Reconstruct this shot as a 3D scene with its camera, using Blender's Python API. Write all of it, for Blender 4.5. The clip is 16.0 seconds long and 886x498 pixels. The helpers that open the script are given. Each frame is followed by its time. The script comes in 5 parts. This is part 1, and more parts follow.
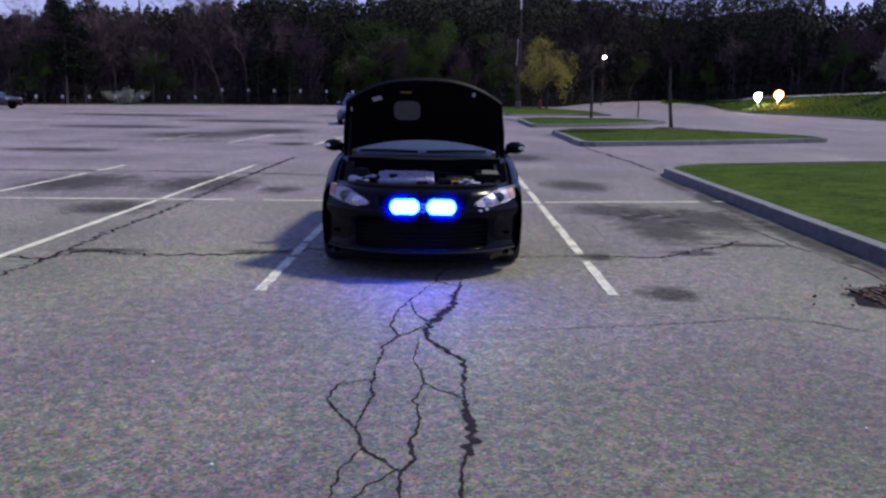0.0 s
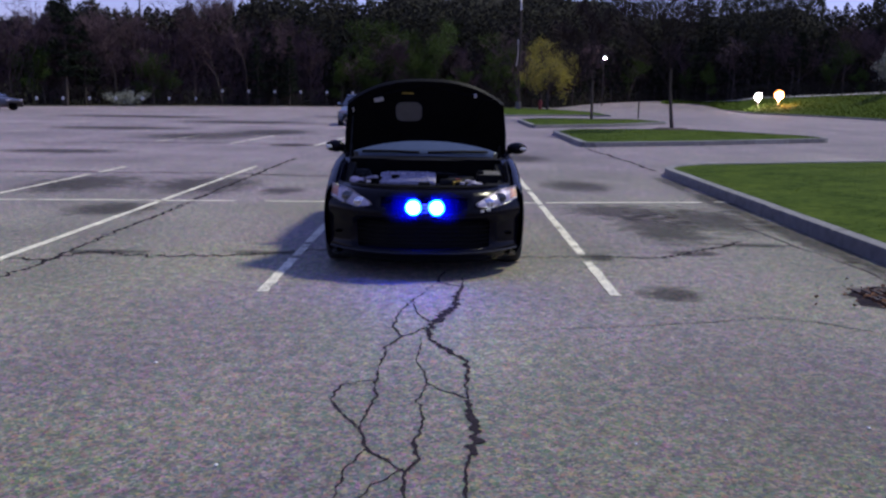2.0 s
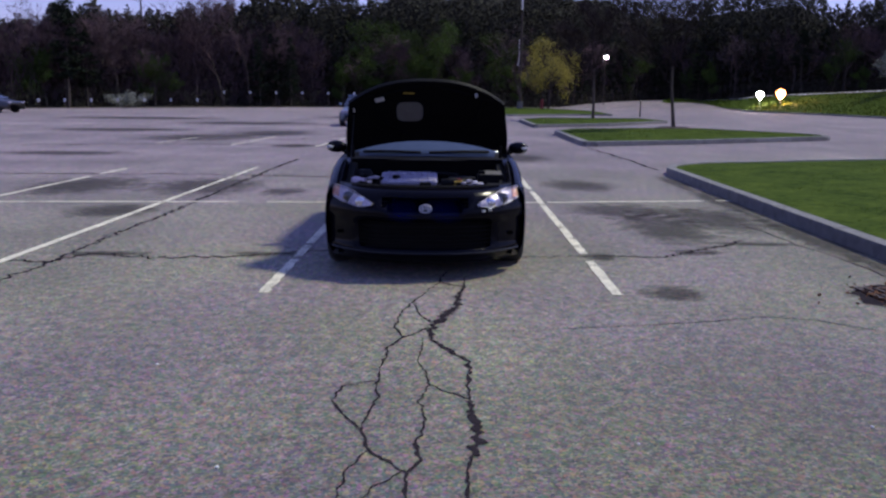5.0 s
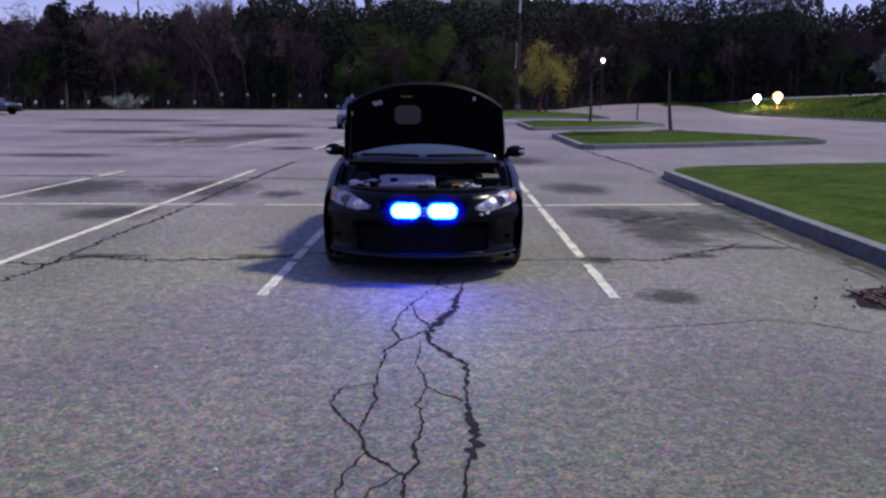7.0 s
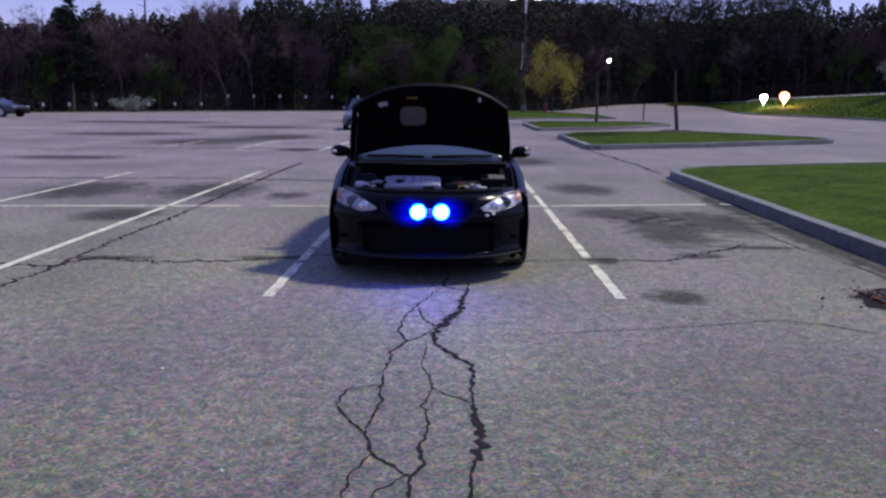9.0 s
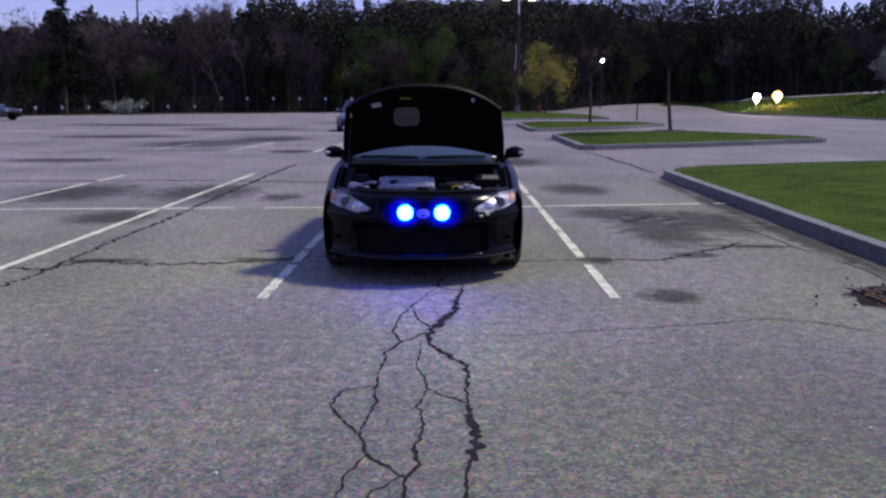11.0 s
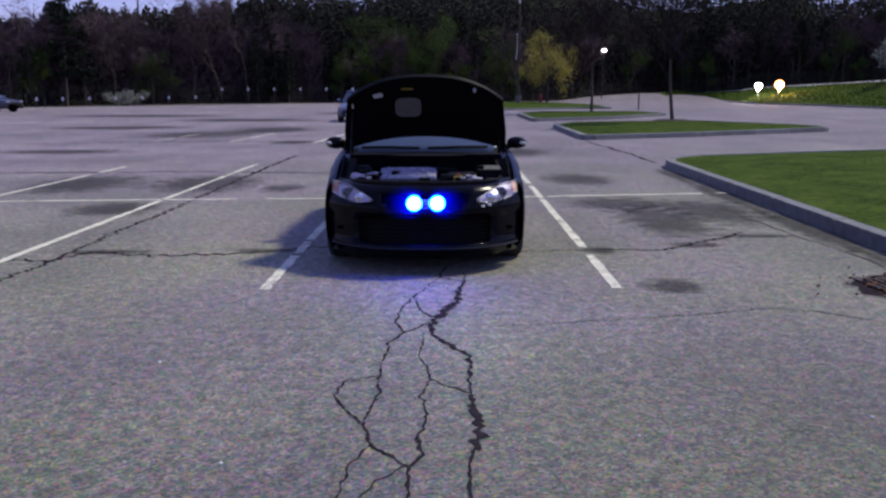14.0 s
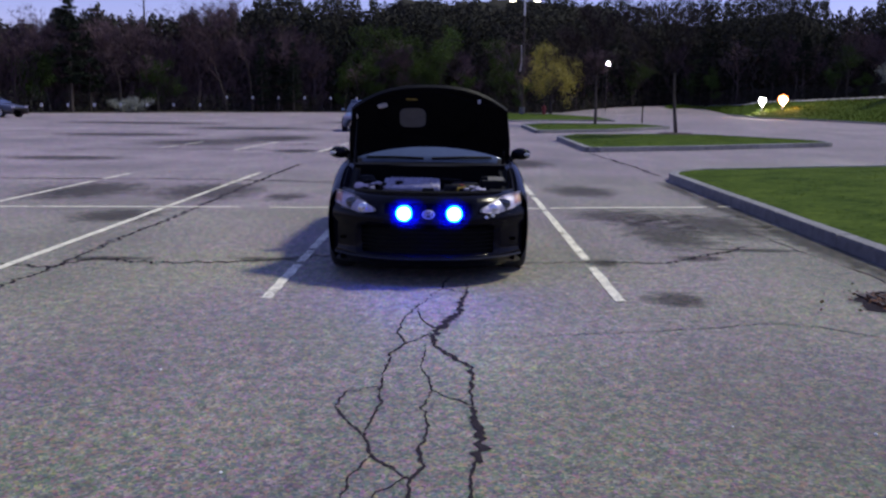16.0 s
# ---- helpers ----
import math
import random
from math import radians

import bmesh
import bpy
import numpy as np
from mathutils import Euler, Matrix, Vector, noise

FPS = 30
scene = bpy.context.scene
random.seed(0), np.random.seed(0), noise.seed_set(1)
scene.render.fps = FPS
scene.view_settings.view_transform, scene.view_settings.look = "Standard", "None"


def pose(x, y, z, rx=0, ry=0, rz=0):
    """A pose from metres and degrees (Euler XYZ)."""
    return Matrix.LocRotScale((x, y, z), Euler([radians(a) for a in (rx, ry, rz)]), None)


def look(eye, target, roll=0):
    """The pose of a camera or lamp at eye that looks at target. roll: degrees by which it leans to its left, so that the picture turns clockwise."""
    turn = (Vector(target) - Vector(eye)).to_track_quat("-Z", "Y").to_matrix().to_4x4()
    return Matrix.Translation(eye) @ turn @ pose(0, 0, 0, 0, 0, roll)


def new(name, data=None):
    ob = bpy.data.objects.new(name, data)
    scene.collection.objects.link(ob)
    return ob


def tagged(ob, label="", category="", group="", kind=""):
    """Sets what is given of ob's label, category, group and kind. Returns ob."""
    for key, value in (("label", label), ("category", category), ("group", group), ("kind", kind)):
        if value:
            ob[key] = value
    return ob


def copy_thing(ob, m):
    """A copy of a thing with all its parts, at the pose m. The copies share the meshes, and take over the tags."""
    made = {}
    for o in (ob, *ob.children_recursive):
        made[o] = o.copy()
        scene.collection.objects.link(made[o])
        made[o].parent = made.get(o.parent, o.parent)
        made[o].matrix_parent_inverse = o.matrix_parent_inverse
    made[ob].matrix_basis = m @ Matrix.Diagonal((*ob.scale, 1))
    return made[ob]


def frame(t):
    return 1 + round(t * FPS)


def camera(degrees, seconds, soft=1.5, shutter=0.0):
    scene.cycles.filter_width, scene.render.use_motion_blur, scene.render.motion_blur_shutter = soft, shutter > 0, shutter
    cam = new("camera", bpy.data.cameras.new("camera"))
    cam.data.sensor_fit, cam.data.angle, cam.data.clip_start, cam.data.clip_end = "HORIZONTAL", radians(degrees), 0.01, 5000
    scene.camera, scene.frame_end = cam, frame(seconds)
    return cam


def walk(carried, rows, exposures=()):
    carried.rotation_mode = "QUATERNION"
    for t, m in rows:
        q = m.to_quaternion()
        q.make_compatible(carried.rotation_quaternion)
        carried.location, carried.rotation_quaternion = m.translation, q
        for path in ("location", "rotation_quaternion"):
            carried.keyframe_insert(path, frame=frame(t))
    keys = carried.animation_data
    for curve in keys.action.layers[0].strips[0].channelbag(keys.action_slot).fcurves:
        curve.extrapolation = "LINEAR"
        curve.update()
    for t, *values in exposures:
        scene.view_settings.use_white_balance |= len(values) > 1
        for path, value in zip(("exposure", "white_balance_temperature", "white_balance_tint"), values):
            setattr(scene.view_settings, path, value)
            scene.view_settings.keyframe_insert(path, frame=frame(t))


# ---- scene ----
cam = camera(55.6, 16.0, soft=2.5)
PATH = [
    (0, (0.063, 0.062, 1.532), (0.049, 2.028, 1.165), 1.0),
    (0.5, (0.057, 0.056, 1.536), (0.047, 2.022, 1.168), 1.1),
    (1, (0.06, 0.058, 1.533), (0.051, 2.025, 1.171), 0.9),
    (1.5, (0.054, 0.057, 1.536), (0.052, 2.024, 1.172), 0.9),
    (2, (0.05, 0.054, 1.532), (0.035, 2.02, 1.167), 0.9),
    (2.5, (0.055, 0.056, 1.536), (0.038, 2.022, 1.168), 1.2),
    (3, (0.056, 0.055, 1.534), (0.044, 2.021, 1.166), 1.1),
    (3.5, (0.057, 0.055, 1.536), (0.043, 2.021, 1.171), 1.0),
    (4, (0.059, 0.071, 1.53), (0.043, 2.038, 1.166), 0.6),
    (6.5, (0.05, 0.059, 1.531), (0.025, 2.025, 1.164), 0.7),
    (7, (0.052, 0.053, 1.536), (0.038, 2.021, 1.177), 0.7),
    (7.5, (0.055, 0.04, 1.543), (0.039, 2.008, 1.185), 0.5),
    (8, (0.057, 0.045, 1.54), (0.039, 2.012, 1.179), 0.5),
    (8.5, (0.055, 0.044, 1.541), (0.027, 2.012, 1.185), 0.7),
    (9, (0.057, 0.053, 1.538), (0.028, 2.02, 1.181), 0.5),
    (11.5, (0.061, 0.059, 1.532), (0.046, 2.027, 1.178), 0.2),
    (12, (0.057, 0.058, 1.532), (0.039, 2.026, 1.173), 0.4),
    (12.5, (0.06, 0.05, 1.535), (0.043, 2.017, 1.174), 0.4),
    (13, (0.056, 0.059, 1.53), (0.042, 2.025, 1.162), 0.1),
    (13.5, (0.057, 0.052, 1.536), (0.042, 2.018, 1.167), 0.2),
    (14, (0.056, 0.049, 1.536), (0.036, 2.013, 1.159), 0.0),
    (14.5, (0.053, 0.059, 1.538), (0.043, 2.024, 1.167), -0.0),
    (15, (0.054, 0.063, 1.531), (0.043, 2.029, 1.163), 0.0),
    (15.5, (0.055, 0.062, 1.534), (0.025, 2.029, 1.171), 0.4),
    (16, (0.049, 0.059, 1.537), (0.024, 2.028, 1.184), 0.7),
]
walk(cam, [(t, look(eye, target, roll)) for t, eye, target, roll in PATH])

# ---- world and sun: dull evening sky, wide soft sun low in the haze ----
SUN_EL, SUN_AZ = 55.0, 70.0          # elevation; bearing clockwise from +y
world = bpy.data.worlds.new("dusk_sky")
scene.world = world
world.use_nodes = True
wn, wl = world.node_tree.nodes, world.node_tree.links
sky = wn.new("ShaderNodeTexSky")
sky.sky_type, sky.sun_disc = "NISHITA", False
sky.sun_elevation, sky.sun_rotation = radians(SUN_EL), radians(SUN_AZ)
sky.air_density, sky.dust_density, sky.ozone_density = 0.8, 0.0, 3.0
tint = wn.new("ShaderNodeMix")
tint.data_type, tint.blend_type = "RGBA", "MULTIPLY"
tint.inputs[0].default_value = 1.0
tint.inputs[7].default_value = (1.10, 0.82, 1.17, 1)
wl.new(sky.outputs[0], tint.inputs[6])
# a clouded sky: the zenith about three times as bright as the horizon
coord, axis, rise, cloud = (wn.new("ShaderNode" + k) for k in ("TexCoord", "SeparateXYZ", "MapRange", "Mix"))
cloud.data_type, cloud.blend_type = "RGBA", "MULTIPLY"
cloud.inputs[0].default_value = 1.0
for i, v in enumerate((0.0, 1.0, 0.44, 1.42)):
    rise.inputs[i + 1].default_value = v
wl.new(coord.outputs["Generated"], axis.inputs[0]), wl.new(axis.outputs[2], rise.inputs[0])
wl.new(tint.outputs[2], cloud.inputs[6]), wl.new(rise.outputs[0], cloud.inputs[7])
wl.new(cloud.outputs[2], wn["Background"].inputs[0])
wn["Background"].inputs[1].default_value = 0.125

sun = new("sun", bpy.data.lights.new("sun", "SUN"))
sun.data.energy, sun.data.angle, sun.data.color = 2.0, radians(6), (0.98, 0.95, 0.74)
az, el = radians(SUN_AZ), radians(SUN_EL)
sun.matrix_world = look((40 * math.sin(az) * math.cos(el), 40 * math.cos(az) * math.cos(el), 40 * math.sin(el)), (0, 0, 0))
scene.view_settings.exposure = 0.77


# ---- materials ----
def mat(name, base, rough=0.6, metal=0.0, var=0.25, scale=8.0, fine=90.0, bump=0.0, spec=0.5, coat=0.0, per=0.0, tone=None):
    """Two scales of noise over a base colour; bump in metres; per: spread by Object Info's Random."""
    m = bpy.data.materials.new(name)
    m.use_nodes = True
    n, l = m.node_tree.nodes, m.node_tree.links
    b = n["Principled BSDF"]
    b.inputs["Roughness"].default_value, b.inputs["Metallic"].default_value = rough, metal
    b.inputs["Specular IOR Level"].default_value = spec
    b.inputs["Coat Weight"].default_value, b.inputs["Coat Roughness"].default_value = coat, 0.04
    geo = n.new("ShaderNodeNewGeometry")
    big, small = n.new("ShaderNodeTexNoise"), n.new("ShaderNodeTexNoise")
    for t, s in ((big, scale), (small, fine)):
        t.inputs["Scale"].default_value, t.inputs["Detail"].default_value = s, 4
        l.new(geo.outputs["Position"], t.inputs["Vector"])
    add = n.new("ShaderNodeMath")
    add.operation = "ADD"
    l.new(big.outputs[0], add.inputs[0]), l.new(small.outputs[0], add.inputs[1])
    last = add.outputs[0]
    if per:
        info, mul, plus = n.new("ShaderNodeObjectInfo"), n.new("ShaderNodeMath"), n.new("ShaderNodeMath")
        mul.operation, plus.operation = "MULTIPLY_ADD", "ADD"
        mul.inputs[1].default_value, mul.inputs[2].default_value = per, -per / 2
        l.new(info.outputs["Random"], mul.inputs[0])
        l.new(last, plus.inputs[0]), l.new(mul.outputs[0], plus.inputs[1])
        last = plus.outputs[0]
    ramp = n.new("ShaderNodeMapRange")
    ramp.inputs[1].default_value, ramp.inputs[2].default_value = 0.6, 1.4
    l.new(last, ramp.inputs[0])
    mix = n.new("ShaderNodeMix")
    mix.data_type = "RGBA"
    other = tone or base
    mix.inputs[6].default_value = (*[c * (1 - var) for c in base], 1)
    mix.inputs[7].default_value = (*[min(1, c * (1 + var)) for c in other], 1)
    l.new(ramp.outputs[0], mix.inputs[0])
    l.new(mix.outputs[2], b.inputs["Base Color"])
    if bump:
        bp = n.new("ShaderNodeBump")
        bp.inputs["Distance"].default_value, bp.inputs["Strength"].default_value = bump, 1.0
        l.new(small.outputs[0], bp.inputs["Height"])
        l.new(bp.outputs[0], b.inputs["Normal"])
    return m


def glow(name, colour, strength):
    m = bpy.data.materials.new(name)
    m.use_nodes = True
    b = m.node_tree.nodes["Principled BSDF"]
    b.inputs["Base Color"].default_value = (*colour, 1)
    b.inputs["Emission Color"].default_value = (*colour, 1)
    b.inputs["Emission Strength"].default_value = strength
    return m


def asphalt_material():
    """Aged lot asphalt: pale aggregate in grey binder, wide worn and oily areas."""
    m = bpy.data.materials.new("aged_asphalt")
    m.use_nodes = True
    n, l = m.node_tree.nodes, m.node_tree.links
    b = n["Principled BSDF"]
    b.inputs["Roughness"].default_value, b.inputs["Specular IOR Level"].default_value = 0.80, 0.55
    geo = n.new("ShaderNodeNewGeometry")

    def noise_at(scale, detail, stretch=(1, 1, 1)):
        mp, t = n.new("ShaderNodeMapping"), n.new("ShaderNodeTexNoise")
        mp.inputs["Scale"].default_value = stretch
        t.inputs["Scale"].default_value, t.inputs["Detail"].default_value = scale, detail
        l.new(geo.outputs["Position"], mp.inputs[0]), l.new(mp.outputs[0], t.inputs["Vector"])
        return t.outputs[0]

    def mapped(x, a, b_, c, d):
        r = n.new("ShaderNodeMapRange")
        for i, v in enumerate((a, b_, c, d)):
            r.inputs[i + 1].default_value = v
        l.new(x, r.inputs[0])
        return r.outputs[0]

    def times(x, y):
        k = n.new("ShaderNodeMath")
        k.operation = "MULTIPLY"
        l.new(x, k.inputs[0]), l.new(y, k.inputs[1])
        return k.outputs[0]
    stones = n.new("ShaderNodeTexVoronoi")
    stones.inputs["Scale"].default_value = 62
    l.new(geo.outputs["Position"], stones.inputs["Vector"])
    grain = times(mapped(noise_at(95, 3), 0.3, 0.7, 0.6, 1.4), mapped(noise_at(11, 4), 0.3, 0.7, 0.70, 1.30))
    split = n.new("ShaderNodeSeparateColor")
    l.new(stones.outputs["Color"], split.inputs[0])
    chips = mapped(split.outputs[0], 0.0, 1.0, 0.62, 1.40)
    blot = mapped(noise_at(0.55, 4, (1, 0.55, 1)), 0.38, 0.66, 0.80, 1.16)
    wear = mapped(noise_at(0.16, 3, (0.6, 1.6, 1)), 0.35, 0.65, 0.84, 1.14)
    # light pool put into the colour: stall mouths pale, nearer ground darker, edge askew
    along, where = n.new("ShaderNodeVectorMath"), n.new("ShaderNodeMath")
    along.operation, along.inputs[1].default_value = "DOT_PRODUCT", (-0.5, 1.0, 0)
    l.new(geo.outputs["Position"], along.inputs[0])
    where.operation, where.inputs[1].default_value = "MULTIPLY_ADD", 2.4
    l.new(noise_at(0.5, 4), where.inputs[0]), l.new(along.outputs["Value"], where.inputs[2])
    light_pool = n.new("ShaderNodeMapRange")
    light_pool.interpolation_type = "SMOOTHSTEP"
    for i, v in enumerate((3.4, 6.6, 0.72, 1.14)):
        light_pool.inputs[i + 1].default_value = v
    l.new(where.outputs[0], light_pool.inputs[0])
    side = n.new("ShaderNodeSeparateXYZ")
    l.new(geo.outputs["Position"], side.inputs[0])
    side_tone = mapped(side.outputs[0], -3.0, 5.0, 1.04, 0.86)     # darker towards the kerbed beds
    value = times(times(times(grain, chips), times(blot, wear)), times(light_pool.outputs[0], side_tone))
    # greenish in the pool, lilac far off: the light's tint put into the colour
    hue = n.new("ShaderNodeMix")
    hue.data_type = "RGBA"
    hue.inputs[6].default_value, hue.inputs[7].default_value = (0.160, 0.132, 0.139, 1), (0.153, 0.147, 0.105, 1)
    l.new(times(mapped(noise_at(0.35, 3), 0.34, 0.54, 0.15, 1), mapped(along.outputs["Value"], 9.0, 22.0, 1.0, 0.12)), hue.inputs[0])
    tinted = n.new("ShaderNodeMix")
    tinted.data_type, tinted.blend_type = "RGBA", "MULTIPLY"
    tinted.inputs[0].default_value = 1
    fleck = n.new("ShaderNodeMix")
    fleck.data_type, fleck.blend_type = "RGBA", "SOFT_LIGHT"
    fleck.inputs[0].default_value = 0.42
    l.new(hue.outputs[2], fleck.inputs[6]), l.new(stones.outputs["Color"], fleck.inputs[7])
    l.new(fleck.outputs[2], tinted.inputs[6]), l.new(value, tinted.inputs[7])
    l.new(tinted.outputs[2], b.inputs["Base Color"])
    bp = n.new("ShaderNodeBump")
    bp.inputs["Distance"].default_value, bp.inputs["Strength"].default_value = 0.002, 0.6
    l.new(grain, bp.inputs["Height"]), l.new(bp.outputs[0], b.inputs["Normal"])
    return m


def stain_material():
    """Oil soaked into the surface: dense in the middle, thinning raggedly to nothing at the unit radius."""
    m = bpy.data.materials.new("oil_stain")
    m.use_nodes = True
    n, l = m.node_tree.nodes, m.node_tree.links
    b = n["Principled BSDF"]
    b.inputs["Base Color"].default_value, b.inputs["Roughness"].default_value = (0.030, 0.028, 0.027, 1), 0.85
    b.inputs["Specular IOR Level"].default_value = 0.15
    tc, geo, nz, ln, mr, ad, tr, mx = (n.new("ShaderNode" + k) for k in ("TexCoord", "NewGeometry", "TexNoise", "VectorMath", "MapRange", "Math", "BsdfTransparent", "MixShader"))
    ln.operation = "LENGTH"
    nz.inputs["Scale"].default_value, nz.inputs["Detail"].default_value = 4.5, 7
    l.new(geo.outputs["Position"], nz.inputs["Vector"]), l.new(tc.outputs["Object"], ln.inputs[0])
    ad.operation = "MULTIPLY_ADD"
    ad.inputs[1].default_value = 1.1
    l.new(nz.outputs[0], ad.inputs[0]), l.new(ln.outputs["Value"], ad.inputs[2])
    for i, v in enumerate((0.92, 1.42, 0.50, 0.0)):
        mr.inputs[i + 1].default_value = v
    l.new(ad.outputs[0], mr.inputs[0])
    l.new(mr.outputs[0], mx.inputs[0]), l.new(tr.outputs[0], mx.inputs[1]), l.new(b.outputs[0], mx.inputs[2])
    l.new(mx.outputs[0], n["Material Output"].inputs[0])
    return m


def worn_paint():
    """Old cream line paint, worn through to the asphalt in flecks."""
    m = mat("worn_line_paint", (0.50, 0.475, 0.37), 0.85, var=0.3, scale=7, fine=90, tone=(0.68, 0.64, 0.48), spec=0.2)
    n, l = m.node_tree.nodes, m.node_tree.links
    geo, fine, wide, add, mr, tr, mx = (n.new("ShaderNode" + k) for k in ("NewGeometry", "TexNoise", "TexNoise", "Math", "MapRange", "BsdfTransparent", "MixShader"))
    for t, sc in ((fine, 46), (wide, 2.2)):
        t.inputs["Scale"].default_value, t.inputs["Detail"].default_value = sc, 5
        l.new(geo.outputs["Position"], t.inputs["Vector"])
    l.new(fine.outputs[0], add.inputs[0]), l.new(wide.outputs[0], add.inputs[1])
    for i, v in enumerate((0.78, 0.95, 0.40, 1.0)):
        mr.inputs[i + 1].default_value = v
    l.new(add.outputs[0], mr.inputs[0]), l.new(mr.outputs[0], mx.inputs[0])
    l.new(tr.outputs[0], mx.inputs[1]), l.new(n["Principled BSDF"].outputs[0], mx.inputs[2])
    l.new(mx.outputs[0], n["Material Output"].inputs[0])
    return m


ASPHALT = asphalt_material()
STAIN = stain_material()
LITTER = mat("leaf_litter", (0.045, 0.038, 0.025), 0.95, var=0.4, scale=0.6, fine=12)
CRACK = mat("crack_dark", (0.026, 0.021, 0.024), 1.0, var=0.4, scale=20, fine=160, bump=0.003, spec=0.05)
PAINT_LINE = worn_paint()
GRANITE = mat("granite", (0.168, 0.162, 0.152), 0.8, var=0.42, scale=7, fine=110, bump=0.006, per=0.35)
TURF = mat("turf_soil", (0.022, 0.054, 0.008), 1.0, var=0.45, scale=1.6, fine=9, bump=0.006, tone=(0.054, 0.076, 0.012), spec=0.03)
BLADE = mat("grass_blade", (0.022, 0.066, 0.007), 0.8, var=0.45, scale=1.6, fine=9, tone=(0.076, 0.094, 0.014), spec=0.08)
def thin(m, share):
    """Blades and leaves let part of the light through."""
    n, l = m.node_tree.nodes, m.node_tree.links
    b, tl, mx = n["Principled BSDF"], n.new("ShaderNodeBsdfTranslucent"), n.new("ShaderNodeMixShader")
    l.new(b.inputs["Base Color"].links[0].from_socket, tl.inputs[0])
    mx.inputs[0].default_value = share
    l.new(b.outputs[0], mx.inputs[1]), l.new(tl.outputs[0], mx.inputs[2]), l.new(mx.outputs[0], n["Material Output"].inputs[0])


thin(BLADE, 0.35)
MULCH = mat("mulch", (0.035, 0.022, 0.016), 0.95, var=0.4, scale=8, fine=60, bump=0.01)
BARK = mat("bark", (0.055, 0.042, 0.035), 0.95, var=0.35, scale=5, fine=40, bump=0.01)
BIRCH = mat("birch_bark", (0.42, 0.40, 0.38), 0.8, var=0.35, scale=4, fine=30)
TWIG = mat("bare_twigs", (0.088, 0.058, 0.064), 0.9, var=0.35, scale=0.4, fine=3, per=0.3, spec=0.1)
DARK_TWIG = mat("dark_twigs", (0.034, 0.026, 0.024), 0.9, var=0.35, scale=0.6, fine=6, spec=0.05)
NEEDLE = mat("pine_needles", (0.016, 0.022, 0.014), 0.85, var=0.35, scale=0.6, fine=6, per=0.3, spec=0.05)
LEAF = mat("spring_leaves", (0.046, 0.074, 0.018), 0.7, var=0.4, scale=0.5, fine=6, per=0.4, spec=0.1)
YELLOW_LEAF = mat("yellow_green_leaves", (0.23, 0.215, 0.036), 0.7, var=0.4, scale=1.0, fine=9, tone=(0.30, 0.25, 0.045))
thin(LEAF, 0.35), thin(YELLOW_LEAF, 0.4)
BLOSSOM = mat("pale_blossom", (0.22, 0.23, 0.19), 0.8, var=0.4, scale=2, fine=12)
BRUSH = mat("undergrowth", (0.036, 0.028, 0.033), 0.95, var=0.4, scale=0.25, fine=4, tone=(0.040, 0.042, 0.027), spec=0.05)
BLACK_PAINT = mat("black_car_paint", (0.003, 0.003, 0.0055), 0.16, var=0.2, scale=4, fine=300, spec=0.10)
BLACK_PLASTIC = mat("black_plastic", (0.004, 0.004, 0.0045), 0.6, var=0.25, scale=10, fine=200, bump=0.0005, spec=0.10)
BAY_BLACK = mat("engine_bay_black", (0.007, 0.007, 0.008), 0.7, var=0.4, scale=9, fine=90, spec=0.2)
# recess darkness put into the colour; it also swallows stray strobe light
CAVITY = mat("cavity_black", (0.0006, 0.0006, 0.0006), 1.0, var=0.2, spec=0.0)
LINER = mat("hood_liner_felt", (0.0035, 0.0035, 0.004), 0.95, var=0.4, scale=12, fine=220, bump=0.002, spec=0.06)
PAD = mat("grey_hood_pad", (0.115, 0.11, 0.105), 0.9, var=0.2, scale=14, fine=200, bump=0.001, spec=0.2)
LABEL = mat("white_label", (0.42, 0.41, 0.42), 0.6, var=0.2, scale=30)
LABEL_YELLOW = mat("yellow_label", (0.22, 0.15, 0.02), 0.6, var=0.3, scale=30)
GLASS_DARK = mat("tinted_glass", (0.012, 0.015, 0.019), 0.05, var=0.1, spec=1.0)
# bluer and paler than the other glass: sky reflection put into the colour
WINDSCREEN = mat("windscreen_sky_tint", (0.040, 0.056, 0.078), 0.08, var=0.15, spec=0.7)
RUBBER = mat("tyre_rubber", (0.014, 0.014, 0.015), 0.85, var=0.3, scale=12, fine=120, bump=0.001)
ALLOY = mat("alloy_wheel", (0.35, 0.35, 0.37), 0.35, 0.9, var=0.15)
CHROME = mat("chrome", (0.62, 0.63, 0.66), 0.15, 1.0, var=0.1)
REFLECTOR = mat("headlight_reflector", (0.29, 0.27, 0.34), 0.38, 0.5, var=0.7, scale=34, fine=120)
LIP = mat("satin_black_lip", (0.008, 0.008, 0.010), 0.4, var=0.2, spec=0.28)
ALU = mat("cast_aluminium", (0.33, 0.31, 0.38), 0.55, 0.2, var=0.6, scale=32, fine=120, bump=0.002)
AMBER = mat("amber_lens", (0.24, 0.11, 0.08), 0.2, var=0.2)
RED_PART = mat("red_cap", (0.16, 0.02, 0.015), 0.5, var=0.2)
YELLOW_PART = mat("yellow_grip", (0.45, 0.30, 0.03), 0.5, var=0.2)
PINK_TANK = mat("translucent_tank", (0.52, 0.42, 0.46), 0.5, var=0.35, scale=26)
GALV = mat("galvanised_steel", (0.20, 0.20, 0.21), 0.5, 0.6, var=0.2, scale=10)
SIGN_WHITE = mat("white_sign", (0.55, 0.55, 0.55), 0.6, var=0.15, scale=8)
DRY_LEAF = mat("dry_leaves", (0.13, 0.065, 0.035), 0.9, var=0.5, scale=9, fine=40, spec=0.1)
